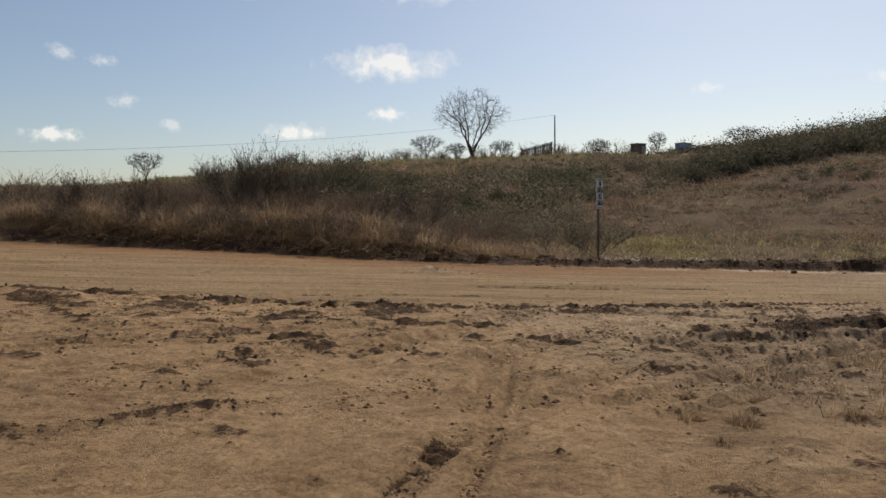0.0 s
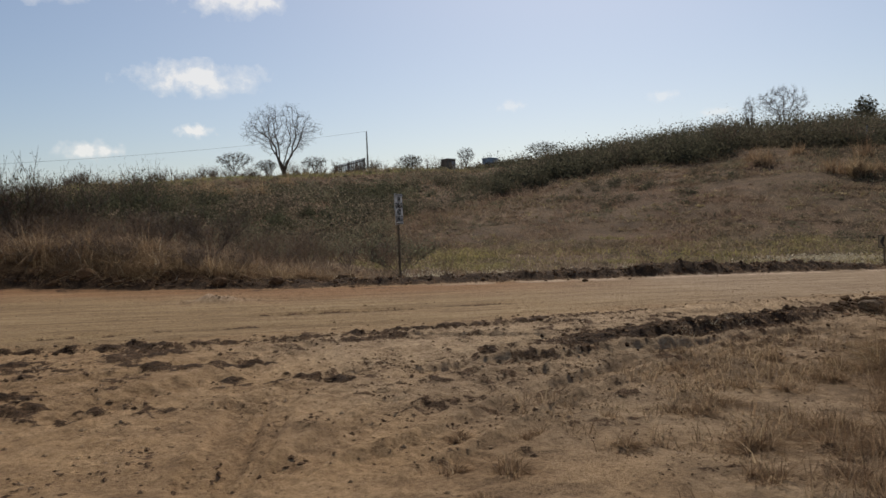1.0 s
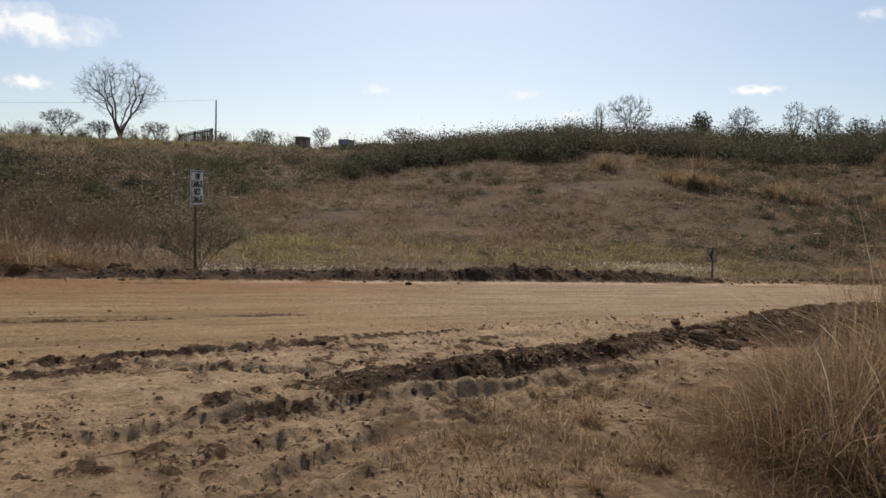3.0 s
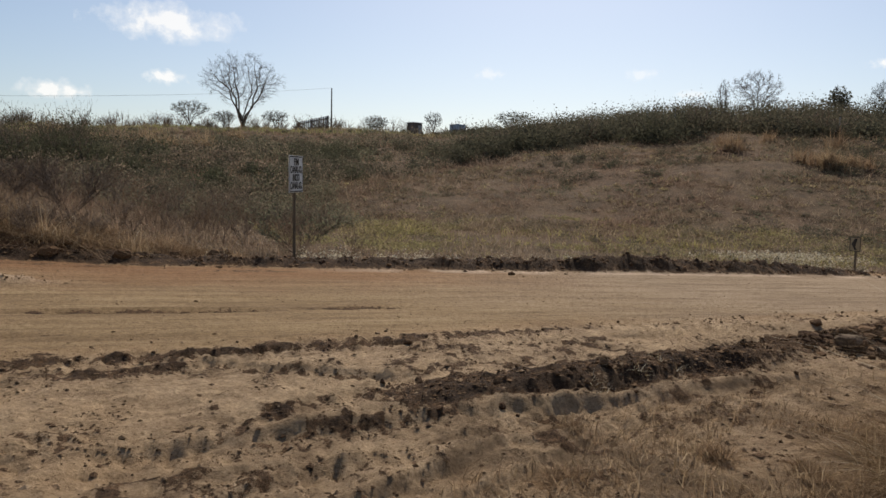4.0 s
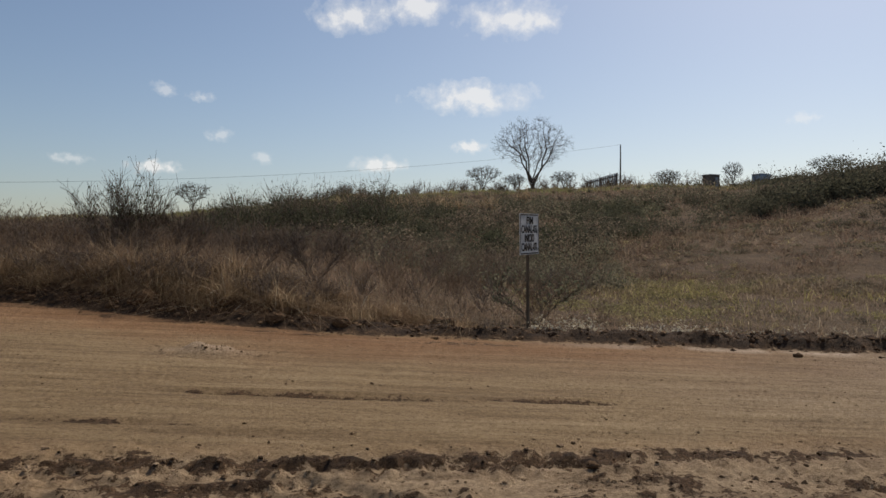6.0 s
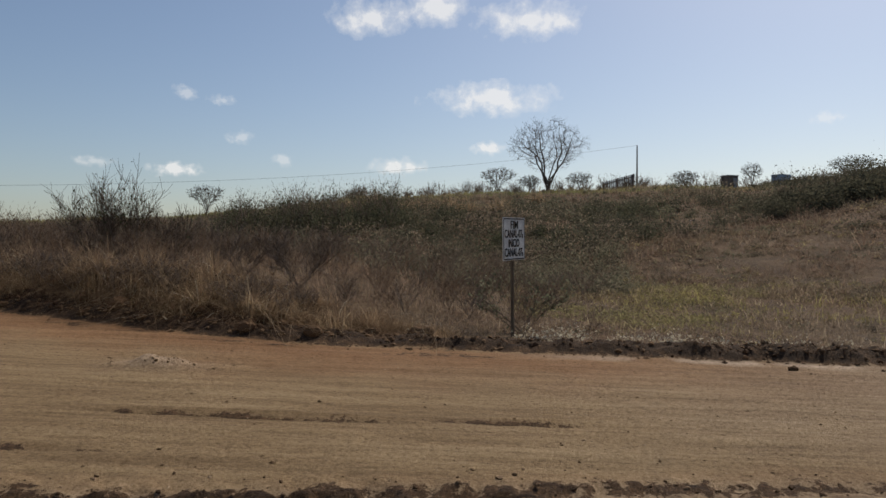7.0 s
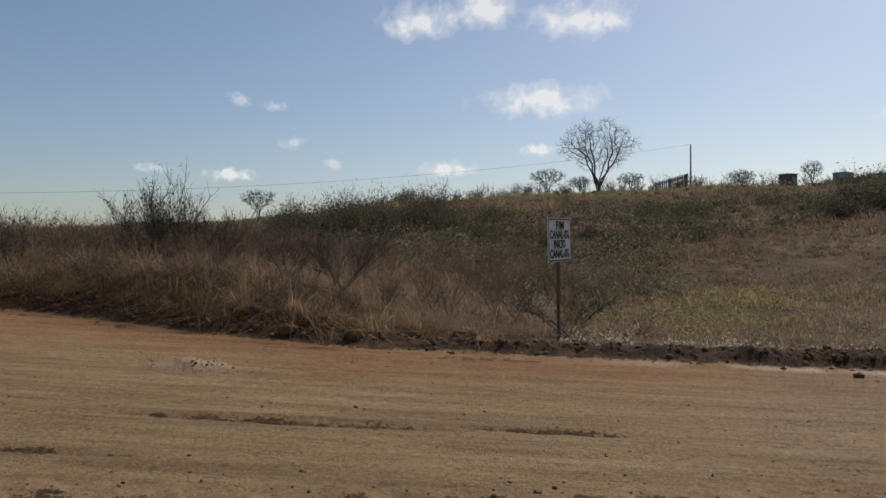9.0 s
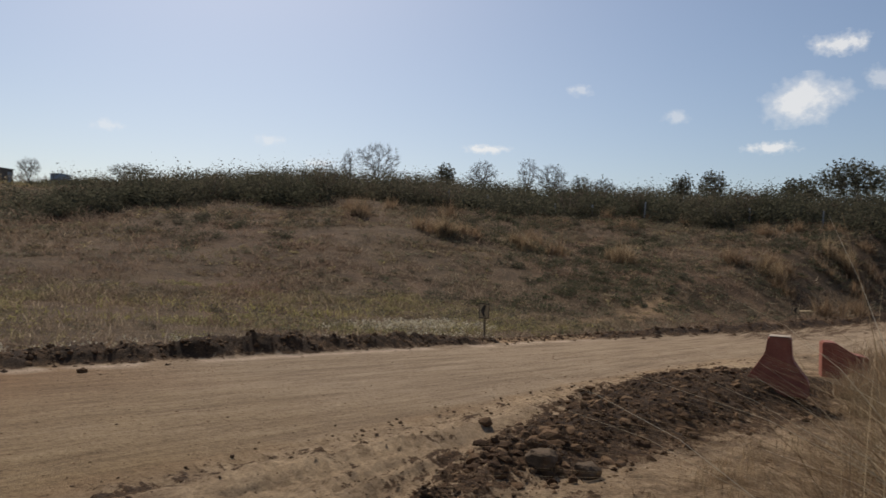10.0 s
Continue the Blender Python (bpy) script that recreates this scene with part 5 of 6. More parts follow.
for x, y, h in ((13.2, 6.3, 0.9), (15.0, 6.35, 1.0), (14.2, 5.8, 1.2), (17.0, 6.2, 1.1)):
    tussock(x, y, h, 0.45, 330, "sparse tall straw beside the heap of soil", 0.6, 0.1, 10)
for x, y, s in ((2.03, 4.22, 0.22), (1.75, 4.4, 0.15), (2.03, 5.05, 0.15), (2.55, 4.9, 0.15), (1.7, 3.9, 0.12), (4.26, 5.05, 0.18), (3.67, 4.07, 0.3), (4.9, 6.25, 0.18),
                (5.2, 5.2, 0.22), (3.2, 5.0, 0.12), (5.6, 7.1, 0.14), (6.2, 6.3, 0.22), (11.9, 7.4, 0.22), (12.6, 7.7, 0.18), (11.2, 7.0, 0.2), (4.6, 4.3, 0.2), (3.9, 4.9, 0.22), (4.4, 3.7, 0.26), (3.3, 3.6, 0.2), (5.3, 4.3, 0.26), (4.9, 5.5, 0.2), (5.9, 5.4, 0.24), (2.9, 4.4, 0.14), (6.6, 6.0, 0.22), (6.4, 5.0, 0.26)):
    tussock(x, y, s * 0.85, s * 0.5, 480, "small dry brown grass tuft on sand", 1.5, 0.9, thick=0.007)

# short dry litter round the clumps
x, y = rng.normal(7.0, 2.5, 11000), rng.normal(4.9, 1.5, 11000)
keep = (y < 7.3 + 0.12 * (x - 5)) & (x > 2.6) & (fbm(x / 0.7, y / 0.7, 3, 81) > 0.12 - 0.14 * (x - 6))
stuff("dry_grass", [tufts(x[keep], y[keep], 4, np.full(keep.sum(), 0.11) * rng.uniform(0.4, 2.0, keep.sum()), np.full(keep.sum(), 0.007), np.full(keep.sum(), 0.04), 1.8, rng.uniform(0.3, 1.0, keep.sum()))],
      M_STRAW, "short dry grass and litter over sandy soil", "dry grass")
x, y = rng.uniform(10.5, 26, 3800), rng.uniform(3.0, 8.2, 3800)
keep = (y < 7.6 - 0.03 * (x - 12)) & (fbm(x / 0.9, y / 0.9, 3, 82) > -0.1)
stuff("dry_grass", [tufts(x[keep], y[keep], 5, 0.22 * rng.uniform(0.4, 1.9, keep.sum()), np.full(keep.sum(), 0.006), np.full(keep.sum(), 0.08), 0.9, rng.uniform(0, 0.8, keep.sum()))],
      M_STRAW, "sparse dry grass behind the heap of soil", "dry grass")

# straw on the left bank
n = 1700
x, y = rng.uniform(-16, 6.2, n), rng.uniform(0, 1, n) ** 1.3
y = far_edge(x) + np.interp(x, [-2, 4], [1.6, 0.8]) + y * 8
keep = fbm(x / 1.3, y / 0.9, 3, 92) > rng.uniform(-0.35, 0.35, n)
x, y = x[keep], y[keep]
n = len(x)
hgt = 0.62 * (0.28 + 0.42 * step(0.9, 2.6, y - far_edge(x))) * np.interp(x, [-16, -4, 0, 3, 6.2], [1.15, 0.9, 0.6, 0.42, 0.36]) * (0.75 + 0.5 * fbm(x / 1.5, y / 1.5, 2, 91))
stuff("bank_grass", [tufts(x, y, 9, np.clip(hgt, 0.15, 1.2), np.full(n, 0.010), np.full(n, 0.2), 2.5, np.clip(rng.normal(0.1, 0.15, n), 0, 1), 2)], M_RUSSET,
      "tall dry straw over the bank by the road", "dry grass")
n = 2400
x, y = rng.uniform(-20, 5.5, n), rng.uniform(3, 17, n)
y = y + far_edge(x)
stuff("bank_grass", [tufts(x, y, 7, 0.45 * rng.uniform(0.5, 1.3, n), np.full(n, 0.018), np.full(n, 0.28), 1.4, np.clip(rng.normal(0.25, 0.2, n), 0, 1), 1)], M_RUSSET,
      "low brown grass under the brush", "dry grass")
for i in range(24):
    x = -10.5 + 15.2 * i / 23 + 0.3 * math.sin(i * 5.1)
    y = float(far_edge(np.array([x]))[0]) + 0.95 + 0.3 * math.sin(i * 3.7)
    tussock(x, y + 0.25, (0.55 + 0.4 * ((i * 0.37) % 1)) * (1.0 if x < 1 else 0.7), 0.5, 480, "matted grey straw overhanging the bank's cut edge", 2.0, 0.5 + 0.5 * ((i * 0.71) % 1), thick=0.008)
for i in range(26):
    x = -9.5 + 13.2 * i / 25 + 0.25 * math.sin(i * 4.3)
    y = float(far_edge(np.array([x]))[0]) + 1.7 + 0.6 * math.sin(i * 2.9)
    tussock(x, y, (0.65 + 0.5 * ((i * 0.61) % 1)) * float(np.interp(x, [-2, 1, 3.7], [1.0, 0.85, 0.5])), 0.55, 620, "heaped grey-brown straw drooping over the bank", 1.9, 0.6 + 0.4 * ((i * 0.53) % 1), 14, thick=0.011)
# bare twiggy brush behind it
def template(seed, levels=3):
    segs = grow(seed, 1.0, 0.9, 5, levels, 0.04, 0.012, 0.12, 0.2)
    top = max(s[1].z for s in segs)
    return np.array([s[0] for s in segs]) / top, np.array([s[1] for s in segs]) / top, np.array([s[4] for s in segs])


TEMPLATES = [template(s) for s in range(60, 66)]


def brushwood(x, y, h, wide, thick, tone):
    """Many bare shrubs, each a turned and scaled copy of a few forms."""
    out, z = [], land(x, y)
    for i in range(len(x)):
        p0, p1, lv = TEMPLATES[i % len(TEMPLATES)]
        a = rng.uniform(0, 6.28)
        turn = np.array([[math.cos(a), -math.sin(a), 0], [math.sin(a), math.cos(a), 0], [0, 0, 1]]).T * np.array([wide[i], wide[i], h[i]])
        keep = rng.uniform(0, 1, len(p0)) < np.where(lv < 2, 1.0, np.where(lv == 2, 0.72, 0.16))
        at = np.array([x[i], y[i], z[i]])
        w = thick[i] * np.where(lv <= 1, 1.6, np.where(lv == 2, 1.0, 0.7))
        out.append(ribbons(p0[keep] @ turn + at, p1[keep] @ turn + at, w[keep], w[keep] * 0.8, np.full(keep.sum(), tone[i])))
    return out


n = 270
x, y, a, r = polar(n, -36, 11, 14.0, 40, 0.95)
x2, y2, a2, r2 = polar(70, -38, -20, 17, 32)
x, y, a, r = np.concatenate([x, x2]), np.concatenate([y, y2]), np.concatenate([a, a2]), np.concatenate([r, r2])
keep = (y > far_edge(x) + 1.1) & (r < np.interp(a, [-36, 4, 11], [40, 40, 24]))
x, y, r = x[keep], y[keep], r[keep]
h = np.interp(r, [14, 22, 40], [0.7, 1.2, 1.9]) * rng.uniform(0.55, 1.25, len(x))
stuff("brush", brushwood(x, y, h, h * rng.uniform(0.8, 1.3, len(x)), 0.0022 + 0.00022 * r, rng.uniform(0, 1, len(x))), M_TWIG, "bare brown twiggy brush behind the bank", "brush")


n = 64
x, y = rng.uniform(-9.0, 2.6, n), rng.uniform(0.8, 2.0, n)
y = y + far_edge(x)
h = rng.uniform(0.45, 0.9, n)
h = h * np.interp(x, [-2, 2.6], [1.0, 0.6])
stuff("brush_heap", brushwood(x, y, h, h * 1.3, np.full(n, 0.006), rng.uniform(0, 0.2, n)), M_TWIG, "heaped dead brush on the bank's edge", "brush")


# leafy scrub of the hillside
def leafy(pos, size, tone):
    return slivers(pos, size, tone, 0.62)


FOOT_AZ = np.array([-60, -22, -14, 2, 8, 11, 17, 21, 26, 31, 36, 45, 53, 64, 71, 92.0])
FOOT_R = np.array([40, 44, 30, 26, 36, 41, 46, 50, 55, 60, 66, 66, 68, 77, 80, 88.0])
n = 4300
x, y, a, r = polar(n, -46, 96, 26, 126, 0.75)
x2, y2, a2, r2 = polar(2600, 20, 94, 56, 112, 0.8)
x, y, a, r = np.concatenate([x, x2]), np.concatenate([y, y2]), np.concatenate([a, a2]), np.concatenate([r, r2])
x2, y2, a2, r2 = polar(520, 24, 94, 104, 120)
x, y, a, r = np.concatenate([x, x2]), np.concatenate([y, y2]), np.concatenate([a, a2]), np.concatenate([r, r2])
n = len(x)
foot = np.interp(a, FOOT_AZ, FOOT_R)
road_gap = (a < 22) & (r > np.interp(a, [-46, -6, 22], [70, 96, 100])) & (r < 121)
clump = fbm(x / 6.5, y / 6.5, 3, 111)
keep = (r > foot + 3 * vnoise(x / 6, y / 6, 95)) & ~(road_gap & (rng.uniform(0, 1, n) < 0.97)) & ((a > 26) | (clump > -0.55)) & ((np.arange(n) < 4300) | (r < foot + 16) | (np.arange(n) >= 6900)) & ~((a > 24) & (r > foot + 16) & (r < 108) & (rng.uniform(0, 1, n) < 0.6))
x, y, a, r, clump = x[keep], y[keep], a[keep], r[keep], clump[keep]
h = np.where(a > 26, 1.0, 0.6 + 0.85 * step(-0.4, 0.6, clump)) * rng.uniform(0.9, 2.2, len(x)) * np.interp(a, [-46, -20, 5, 18, 26, 40, 96], [0.7, 0.8, 1.0, 1.2, 1.75, 2.1, 2.2])
h = np.where((a < 24) & (r > 66), h * np.interp(r, [66, 80, 90], [1.0, 0.6, 0.4]), np.where((r > 98) & (a > 20), h * np.interp(a, [20, 30], [0.9, 1.25]), h))
tone = np.clip(0.5 + 0.7 * fbm(x / 9, y / 9, 2, 96) + rng.normal(0, 0.35, len(x)), 0, 1)
h = h * np.where(rng.uniform(0, 1, len(x)) < 0.3, 0.5, 1.1)
wid = np.minimum(h, 2.6) * rng.uniform(0.8, 1.35, len(x))
foot = np.interp(a, FOOT_AZ, FOOT_R)
front = (a > 24) & (r < foot + 13)
h = np.where(front, np.clip(h, 2.2, None) * np.interp(a, [24, 60, 75, 85], [1.1, 1.15, 1.3, 1.2]), h)
ridge = ~front & (r > 98) & (a > 20)
h = np.where(ridge, 3.8 + 0.35 * (h - 3.8), h)
rest = ~front & ~ridge & ((a < 24) | (rng.uniform(0, 1, len(x)) < 0.5))
stuff("ridge_scrub", [bushes(x[ridge], y[ridge], h[ridge] * np.interp(a[ridge], [22, 28, 32, 36], [0.4, 0.5, 0.85, 1.1]), wid[ridge] * 1.15, 150, np.full(ridge.sum(), 0.175), tone[ridge] * 0.5, leafy)], M_BELT, "dense dark scrub along the top of the ridge", "scrub")
stuff("hillside_scrub", [bushes(x[rest], y[rest], h[rest], wid[rest], 170, 0.06 + 0.0012 * r[rest], tone[rest], slivers)], M_SCRUB, "dense grey-green dry scrub covering the hillside", "scrub")
stuff("thorn_belt", [bushes(x[front], y[front], h[front], wid[front], 190, 0.065 + 0.0013 * r[front], tone[front] * 0.4, leafy)], M_BELT, "dark dense belt of thorn scrub along the ridge", "scrub")
some = np.flatnonzero(front)[::12]
stuff("belt_twigs", brushwood(x[some], y[some], h[some] * 0.7, h[some] * 0.6, np.full(len(some), 0.02), rng.uniform(0, 0.4, len(some))), M_TWIG, "bare grey stems standing in the thorn belt", "scrub")
some = (a < 24) & (r < 82)
x, y, h, r = x[some], y[some], h[some], r[some]
stuff("scrub_twigs", [tufts(x, y, 5, h * 0.55, 0.010 + 0.0003 * r, h * 0.4, 1.1, rng.uniform(0, 0.7, len(x)), 2)], M_TWIG, "bare twigs standing out of the hillside scrub", "scrub")

n = 240
x, y, a, r = polar(n, -14, 29, 113, 126)
h = skew(0.9, 3.4, n, 1.8)
stuff("crest_brush", brushwood(x, y, h, h * rng.uniform(0.7, 1.2, n), np.full(n, 0.022), rng.uniform(0, 0.3, n)), M_TWIG, "bare thorn bushes along the crest", "brush")
stuff("crest_brush", [bushes(x, y, h * 0.72, h * 0.8, 80, np.full(n, 0.13), rng.uniform(0, 1, n))], M_SCRUB, "sparse leaves of thorn bushes along the crest", "brush")

n = 150
x, y, a, r = polar(n, -22, 24, 97, 112)
h = skew(0.4, 1.5, n, 1.6)
stuff("crest_brush", [bushes(x, y, h, h * rng.uniform(0.9, 1.8, n), 90, np.full(n, 0.11), rng.uniform(0, 1, n), slivers)], M_SCRUB, "low bushes dotted along the highway's verge", "brush")

# greener bushes on the rise
n = 46
x, y, a, r = polar(n, -17, -4, 50, 64)
h = skew(2.6, 5.2, n, 1.2)
tone = np.clip(rng.normal(0.3, 0.3, n), 0, 1)
stuff("green_bushes", [bushes(x, y, h, h * 0.8, 800, np.full(n, 0.11), tone)], M_GREEN, "dark green bushes on the rise below the highway", "bushes")
stuff("bush_stems", brushwood(x, y, h * 0.9, h * 0.6, np.full(n, 0.012), rng.uniform(0, 0.3, n)), M_TWIG, "bare stems inside the dark green bushes", "bushes")
n = 70
x, y, a, r = polar(n, -4, 18, 44, 70)
h = skew(1.2, 3.0, n, 1.5)
tone = np.clip(rng.normal(0.4, 0.3, n), 0, 1)
stuff("green_bushes", [bushes(x, y, h, h * 0.9, 420, np.full(n, 0.12), tone, slivers)], M_GREEN, "dull green bushes among the hillside scrub", "bushes")
n = 150
x, y, a, r = polar(n, -5, 25, 40, 76)
keep = r > np.interp(a, FOOT_AZ, FOOT_R) + 1
x, y, r = x[keep], y[keep], r[keep]
n = len(x)
h = skew(1.3, 3.4, n, 1.3)
stuff("dark_bushes", [bushes(x, y, h, h * rng.uniform(0.7, 1.2, n), 260, 0.05 + 0.0011 * r, np.clip(rng.normal(0.1, 0.2, n), 0, 1), slivers)], M_BELT, "dark rounded thorn bushes standing in the scrub", "bushes")
n = 160
x, y, a, r = polar(n, 0, 14, 26, 44)
h = rng.uniform(0.7, 1.7, n)
stuff("green_bushes", [bushes(x, y, h, h * 0.8, 260, np.full(n, 0.06), np.clip(rng.normal(0.25, 0.2, n), 0, 1))], M_SCRUB, "dull olive bushes among bare brush", "bushes")

# dry brown grass and straw between the bushes
n = 9000
x, y, a, r = polar(n, -30, 27, 24, 92, 0.8)
keep = r > np.interp(a, FOOT_AZ, FOOT_R) - 6
x, y, r = x[keep], y[keep], r[keep]
stuff("hill_grass", [tufts(x, y, 5, rng.uniform(0.3, 0.75, len(x)), 0.012 + 0.0006 * r, 0.15 + 0.008 * r, 1.2, np.clip(rng.normal(0.2, 0.3, len(x)), 0, 1), 1)], M_RUSSET, "dry russet grass between the hillside bushes", "dry grass")
for i in range(16):
    a, r = radians(-12 + 20 * ((i * 0.618) % 1)), 62 + 17 * ((i * 0.37) % 1)
    tussock(CX + r * math.sin(a), CY + r * math.cos(a), 2.0 + 0.8 * ((i * 0.71) % 1), 0.9, 320, "tall tan reed-like straw on the rise", 0.5, 0.6, thick=0.05)

# the verge of the highway: short yellow-green grass
n = 5200
x, y, a, r = polar(n, -40, 24, 90, 122)
green = (r > 88) & (r < 108) & (a > -24) & (a < 21) & (fbm(x / 7, y / 7, 2, 110) > -0.2)
stuff("verge_grass", [tufts(x[green], y[green], 6, rng.uniform(0.2, 0.5, green.sum()), np.full(green.sum(), 0.08), np.full(green.sum(), 0.5), 0.6, np.zeros(green.sum()), 1)], M_OLIVE, "fresh yellow-green grass strip below the highway", "grass")
x, y, r = x[~green], y[~green], r[~green]
n = len(x)
stuff("verge_grass", [tufts(x, y, 6, rng.uniform(0.25, 0.7, n), np.full(n, 0.07), np.full(n, 0.5), 0.5, np.clip(0.5 + 0.7 * fbm(x / 8, y / 8, 2, 98), 0, 1), 1)], M_FIELD, "short yellow-green grass on the highway's verge", "grass")

# field grass between road and scrub
def field(n, r0, r1, count, segs, label):
    x, y, a, r = polar(n, -12, 98, r0, r1, 1.0)
    foot = np.interp(a, FOOT_AZ, FOOT_R)
    patch, small = fbm(x / 8, y / 8, 3, 99), fbm(x / 1.7, y / 1.7, 3, 106)
    keep = (y > far_edge(x) + 0.7) & (r < foot + 4) & (x > 3.0) & (small > -0.35 - 0.5 * (1 - step(22, 40, r))) & ((r < 34) | (hill_streak(x, y) < rng.uniform(0.12, 0.75, len(x))))
    x, y, a, r, patch, small = x[keep], y[keep], a[keep], r[keep], patch[keep], small[keep]
    near = np.exp(-(((r - 24) / 8) ** 2)) * step(6, 16, a)
    tone = np.clip(0.95 * near * step(-0.25, 0.55, fbm(x / 2.2, y / 2.2, 3, 101)), 0, 1)
    h = np.interp(r, [12, 18, 40, 90], [0.2, 0.24, 0.32, 0.5]) * rng.uniform(0.4, 1.5, len(x)) * (1 + 0.7 * small)
    red = patch + 0.5 * small + rng.normal(0, 0.25, len(x)) > 0.1 - 0.5 * step(30, 50, r) + 0.7 * near
    olive = np.where(red, np.clip(rng.normal(0.35, 0.3, len(x)), 0, 1) * step(-0.2, 0.6, fbm(x / 10, y / 10, 2, 107)), tone)
    for which, mat in ((red, M_RUSSET), (~red, M_FIELD)):
        stuff("field_grass", [tufts(x[which], y[which], count, np.clip(h[which], 0.1, 1.2), 0.006 + 0.00065 * r[which], 0.10 + 0.010 * r[which], 2.2, olive[which], segs)], mat,
              label + (" with russet patches" if mat == M_RUSSET else " with pale patches"), "dry grass")


field(8500, 12.5, 36, 6, 2, "dry yellow-brown grass beside the road")
field(30000, 30, 92, 8, 1, "dry brown grass over the slope")
n = 15000
x, y, a, r = polar(n, -2, 98, 13, 92, 0.8)
keep = (y > far_edge(x) + 0.9) & (r < np.interp(a, FOOT_AZ, FOOT_R) + 2) & (x > 4.5) & (fbm(x / 3, y / 3, 3, 105) > -0.3) & ((r < 34) | (hill_streak(x, y) < rng.uniform(0.1, 0.7, len(x))))
x, y, a, r = x[keep], y[keep], a[keep], r[keep]
near = np.exp(-(((r - 25) / 8) ** 2)) * step(8, 20, a)
tone = np.clip(0.9 * near * step(-0.3, 0.5, fbm(x / 5, y / 5, 2, 101)) + 0.1, 0, 1)
h = rng.uniform(0.14, 0.5, len(x)) * np.interp(r, [12, 90], [0.9, 1.5])
kind = fbm(x / 2.6, y / 2.6, 3, 109) + rng.normal(0, 0.25, len(x))
for which, mat, words in ((kind < -0.15, M_RUSSET, "low matted tufts of russet grass over the field"), ((kind >= -0.15) & (kind < 0.35), M_FIELD, "low pale tufts of dry grass over the field"), (kind >= 0.35, M_SCRUB, "low grey-olive weeds matted over the field")):
    q = np.flatnonzero(which)
    stuff("field_tufts", [bushes(x[q], y[q], h[q], h[q] * rng.uniform(1.1, 2.2, len(q)), 30, 0.026 + 0.0012 * r[q], np.clip(tone[q] + rng.uniform(-0.1, 0.4, len(q)), 0, 1), slivers)], mat, words, "dry grass")
# low dark weeds in the field
n = 5200
x, y, a, r = polar(n, 8, 96, 18, 88, 0.7)
keep = (y > far_edge(x) + 2.5) & (r < np.interp(a, FOOT_AZ, FOOT_R)) & (fbm(x / 5, y / 5, 3, 103) > 0.12 - 0.3 * step(40, 70, a))
x, y, r = x[keep], y[keep], r[keep]
h = rng.uniform(0.3, 0.6, len(x)) * np.interp(r, [18, 80], [0.9, 1.7])
for q, mat, words in ((np.arange(0, len(x), 2), M_SCRUB, "low grey-olive dry weeds dotted over the field"), (np.arange(1, len(x), 2), M_BELT, "low dark dry weeds dotted over the field")):
    stuff("weeds", [bushes(x[q], y[q], h[q], h[q] * 1.2, 64, 0.03 + 0.0011 * r[q], rng.uniform(0.3, 1, len(q)), slivers)], mat, words, "weeds")
n = 3600
x, y, a, r = polar(n, 5, 62, 15, 36, 1.0)
keep = (y > far_edge(x) + 2.0) & (fbm(x / 3.2, y / 3.2, 3, 112) > 0.1) & (x > 6)
x, y, r = x[keep], y[keep], r[keep]
h = rng.uniform(0.15, 0.42, len(x))
stuff("weeds", [bushes(x, y, h, h * 1.5, 34, 0.02 + 0.001 * r, np.zeros(len(x)), slivers)], M_YELLOW_GREEN, "low yellow-green weeds in the field by the road", "weeds")
n = 1700
x, y, a, r = polar(n, 54, 97, 36, 90)
keep = (y > far_edge(x) + 5) & (fbm(x / 5, y / 5, 3, 104) > 0.0)
x, y, r = x[keep], y[keep], r[keep]
h = rng.uniform(0.35, 1.0, len(x))
stuff("weeds", [bushes(x, y, h, h * 1.3, 80, 0.03 + 0.0012 * r, rng.uniform(0, 0.5, len(x)), slivers)], M_GREEN, "low green weeds on the far slope", "weeds")
n = 360
x, y, a, r = polar(n, 28, 88, 34, 84)
keep = (y > far_edge(x) + 6) & (r < np.interp(a, FOOT_AZ, FOOT_R)) & (fbm(x / 9, y / 9, 2, 108) > -0.2)
x, y, r = x[keep], y[keep], r[keep]
h = skew(0.7, 1.9, len(x), 1.6)
stuff("slope_shrubs", [bushes(x, y, h, h * rng.uniform(0.8, 1.4, len(x)), 150, 0.04 + 0.0011 * r, rng.uniform(0, 0.5, len(x)), slivers)], M_BELT, "small dark dry shrubs dotted over the slope", "shrubs")
# tall straw tussocks on the slope
for i in range(40):
    a = radians(rng.uniform(44, 86))
    r = rng.uniform(52, 86)
    x, y = CX + r * math.sin(a), CY + r * math.cos(a)
    tussock(x, y, 1.4 + 0.9 * ((i * 0.71) % 1), 0.8, 220, "tall dry tussock standing on the slope", 0.5, 0.95, thick=0.04)
for x, y, h in ((54.7, 26.8, 2.2), (60.7, 18.0, 2.3), (74.0, 15.6, 3.0), (47.0, 37.2, 1.9), (50.8, 33.0, 1.7), (56.0, 28.2, 1.5)):
    tussock(x, y, h, 0.85, 700, "tall tan tussock standing out of the slope", 0.45, 0.5, thick=0.035)
# pale seed heads along the far verge
n = 460
x = np.concatenate([rng.normal(23.8, 1.4, 300), rng.uniform(6, 24, 160)])
y = far_edge(x) + np.concatenate([rng.uniform(3.2, 5.2, 300), rng.uniform(0.9, 2.4, 160)])
stuff("pale_seed_heads", [bushes(x, y, rng.uniform(0.2, 0.5, n), rng.uniform(0.2, 0.4, n), 26, np.where(np.arange(n) < 300, 0.065, 0.034), np.ones(n))], M_PALE, "pale dry seed heads beside the road", "dry grass")

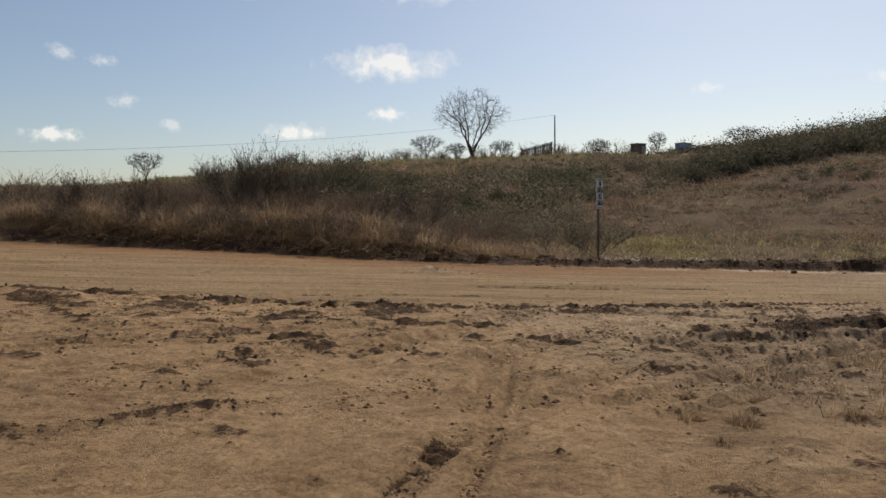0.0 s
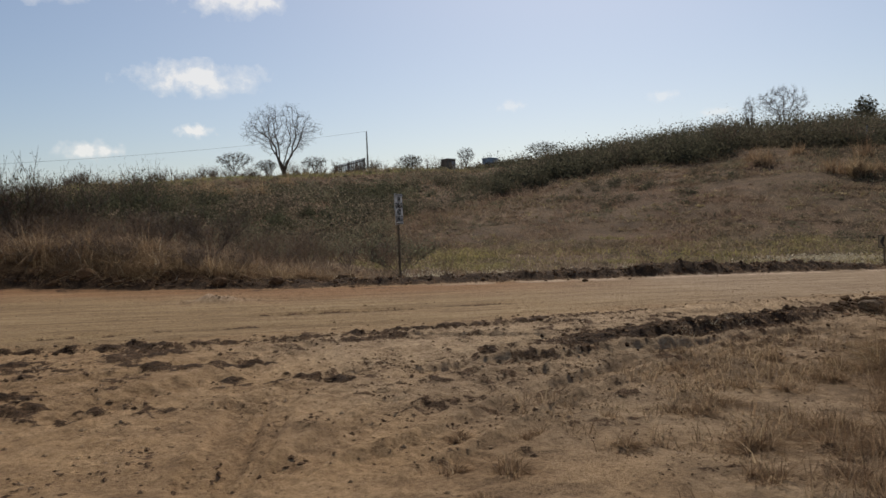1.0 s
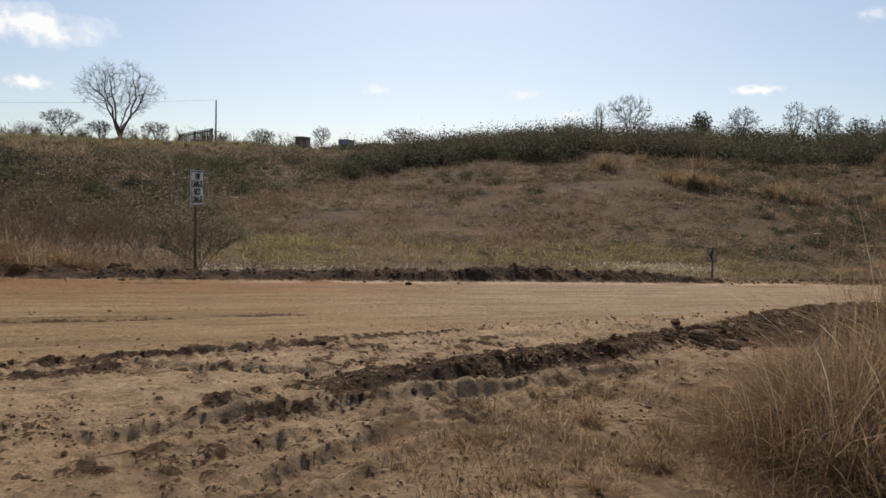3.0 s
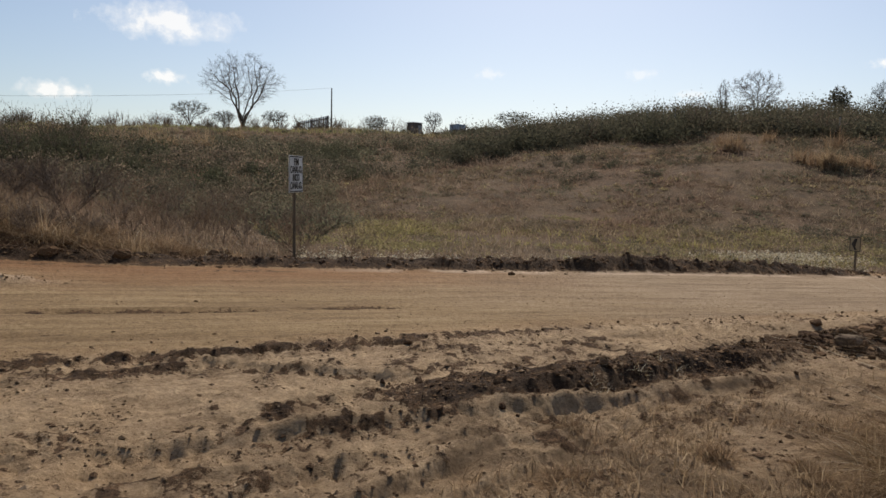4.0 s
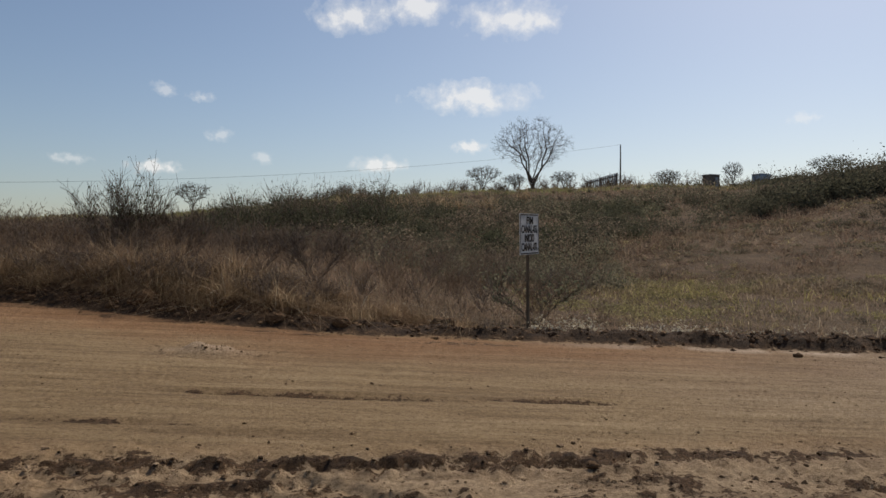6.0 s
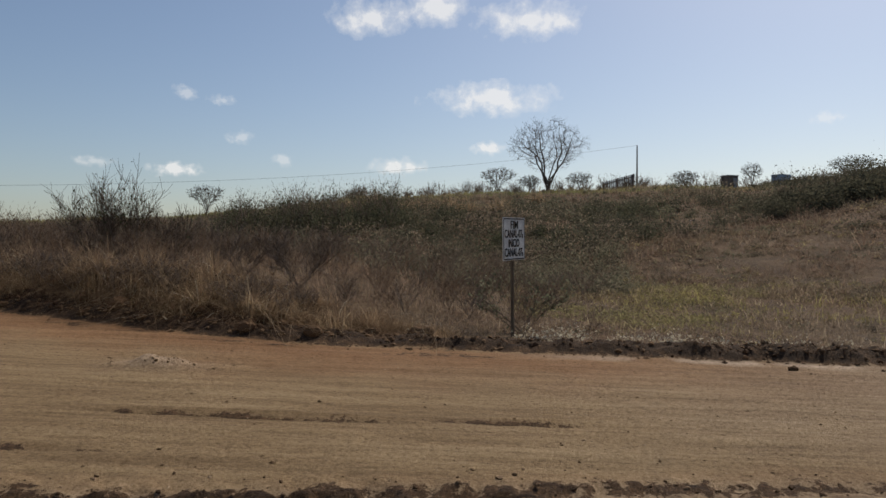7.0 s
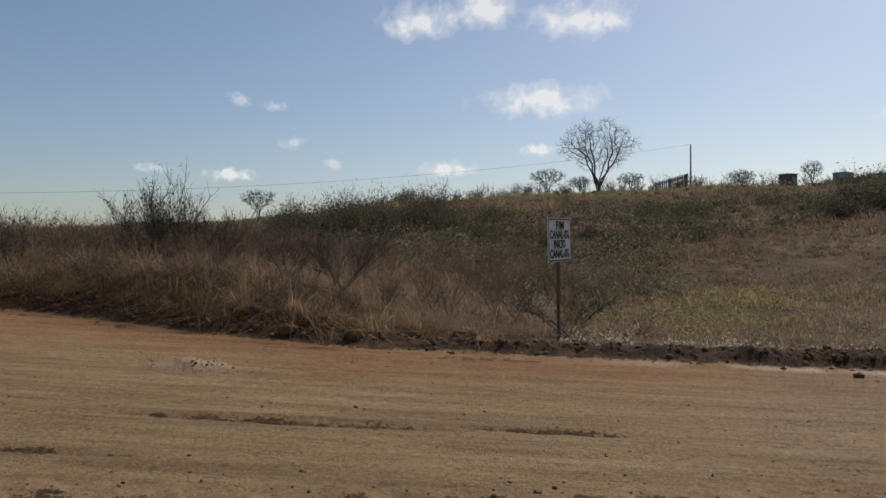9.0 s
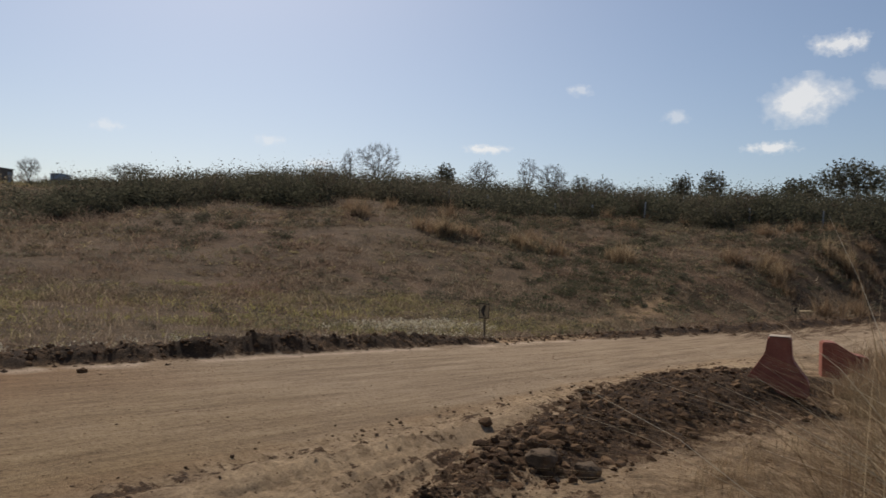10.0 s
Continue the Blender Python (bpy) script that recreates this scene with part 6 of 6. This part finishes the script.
# ---- clouds, far off ----
def cloud_material(name, top):
    m, n, link = nodes_of(name)
    n.remove(n["Principled BSDF"])
    co = n.new("ShaderNodeTexCoord")
    info = n.new("ShaderNodeObjectInfo")
    shift = n.new("ShaderNodeVectorMath")
    shift.operation = "ADD"
    seed = calc(n, link, "MULTIPLY", info.outputs["Random"], 40.0)
    link(co.outputs["Object"], shift.inputs[0])
    link(seed, shift.inputs[1])
    f = noise_of(n, link, 1.1, 9, shift.outputs[0], 0.6)
    length = n.new("ShaderNodeVectorMath")
    length.operation = "LENGTH"
    wide = n.new("ShaderNodeMapping")
    wide.inputs["Location"].default_value, wide.inputs["Scale"].default_value = (-1, -1, 0), (2, 2, 0)
    link(co.outputs["Generated"], wide.inputs["Vector"])
    link(wide.outputs[0], length.inputs[0])
    edge = calc(n, link, "SUBTRACT", 1.0, length.outputs["Value"])
    dens = calc(n, link, "ADD", calc(n, link, "MULTIPLY", edge, 1.5), calc(n, link, "MULTIPLY", calc(n, link, "SUBTRACT", f, 0.54), 2.8))
    alpha = ramp(n, link, dens, [(0.05, (0, 0, 0)), (0.6, (0.4 * top,) * 3), (1.15, (top,) * 3)])
    em, tr, mx = n.new("ShaderNodeEmission"), n.new("ShaderNodeBsdfTransparent"), n.new("ShaderNodeMixShader")
    em.inputs["Color"].default_value, em.inputs["Strength"].default_value = (1.0, 0.98, 0.95, 1), CLOUD_GLOW
    link(alpha, mx.inputs[0])
    link(tr.outputs[0], mx.inputs[1])
    link(em.outputs[0], mx.inputs[2])
    link(mx.outputs[0], n["Material Output"].inputs["Surface"])
    return m


CLOUD_GLOW = 0.8
M_CLOUD = cloud_material("cloud", 0.74)
M_WISP = cloud_material("thin_cloud", 0.36)
CLOUDS = [  # azimuth, elevation, width, height in degrees
    (3.7, 11.8, 9.0, 2.6), (-6.0, 17.7, 6.0, 2.8), (-0.5, 18.5, 5.4, 3.0), (6.8, 17.6, 7.1, 2.9), (-19.6, 11.6, 1.6, 1.2), (-17.0, 11.2, 1.9, 0.8),
    (-15.7, 8.5, 1.8, 1.1), (-20.3, 6.0, 3.6, 1.1), (-25.8, 6.3, 2.6, 0.8), (-12.5, 6.9, 1.4, 1.1), (-3.5, 6.6, 4.1, 1.5), (3.5, 8.0, 2.7, 1.1),
    (27.7, 9.3, 2.1, 0.9), (39.2, 9.2, 2.3, 0.9), (78.9, 12.5, 5.5, 3.3), (81.0, 16.1, 3.7, 1.6), (83.7, 13.7, 2.1, 1.7), (63.1, 13.8, 1.8, 1.0),
    (70.3, 11.7, 1.8, 1.1), (56.0, 9.3, 3.5, 0.8), (76.9, 9.3, 3.4, 1.0), (42.9, 7.7, 2.2, 0.7),
]
for a, el, w, h in CLOUDS:
    d = 3000.0
    p = Vector((math.sin(radians(a)) * math.cos(radians(el)), math.cos(radians(a)) * math.cos(radians(el)), math.sin(radians(el)))) * d
    bm = bmesh.new()
    bmesh.ops.create_grid(bm, x_segments=1, y_segments=1, size=1)
    bmesh.ops.scale(bm, vec=(1.1 * w / h, 1, 1), verts=bm.verts)
    ob = part("cloud", bm, M_CLOUD if w > 2.65 else M_WISP)
    ob.matrix_world = look(p, (5, 5, 1.4)) @ Matrix.Diagonal((d * math.tan(radians(h * 0.6)), d * math.tan(radians(h * 0.6)), 1, 1))
    ob.visible_shadow = False
    tagged(ob, "small white fair-weather cloud in hazy sky", "cloud", "clouds in the sky", "structure")
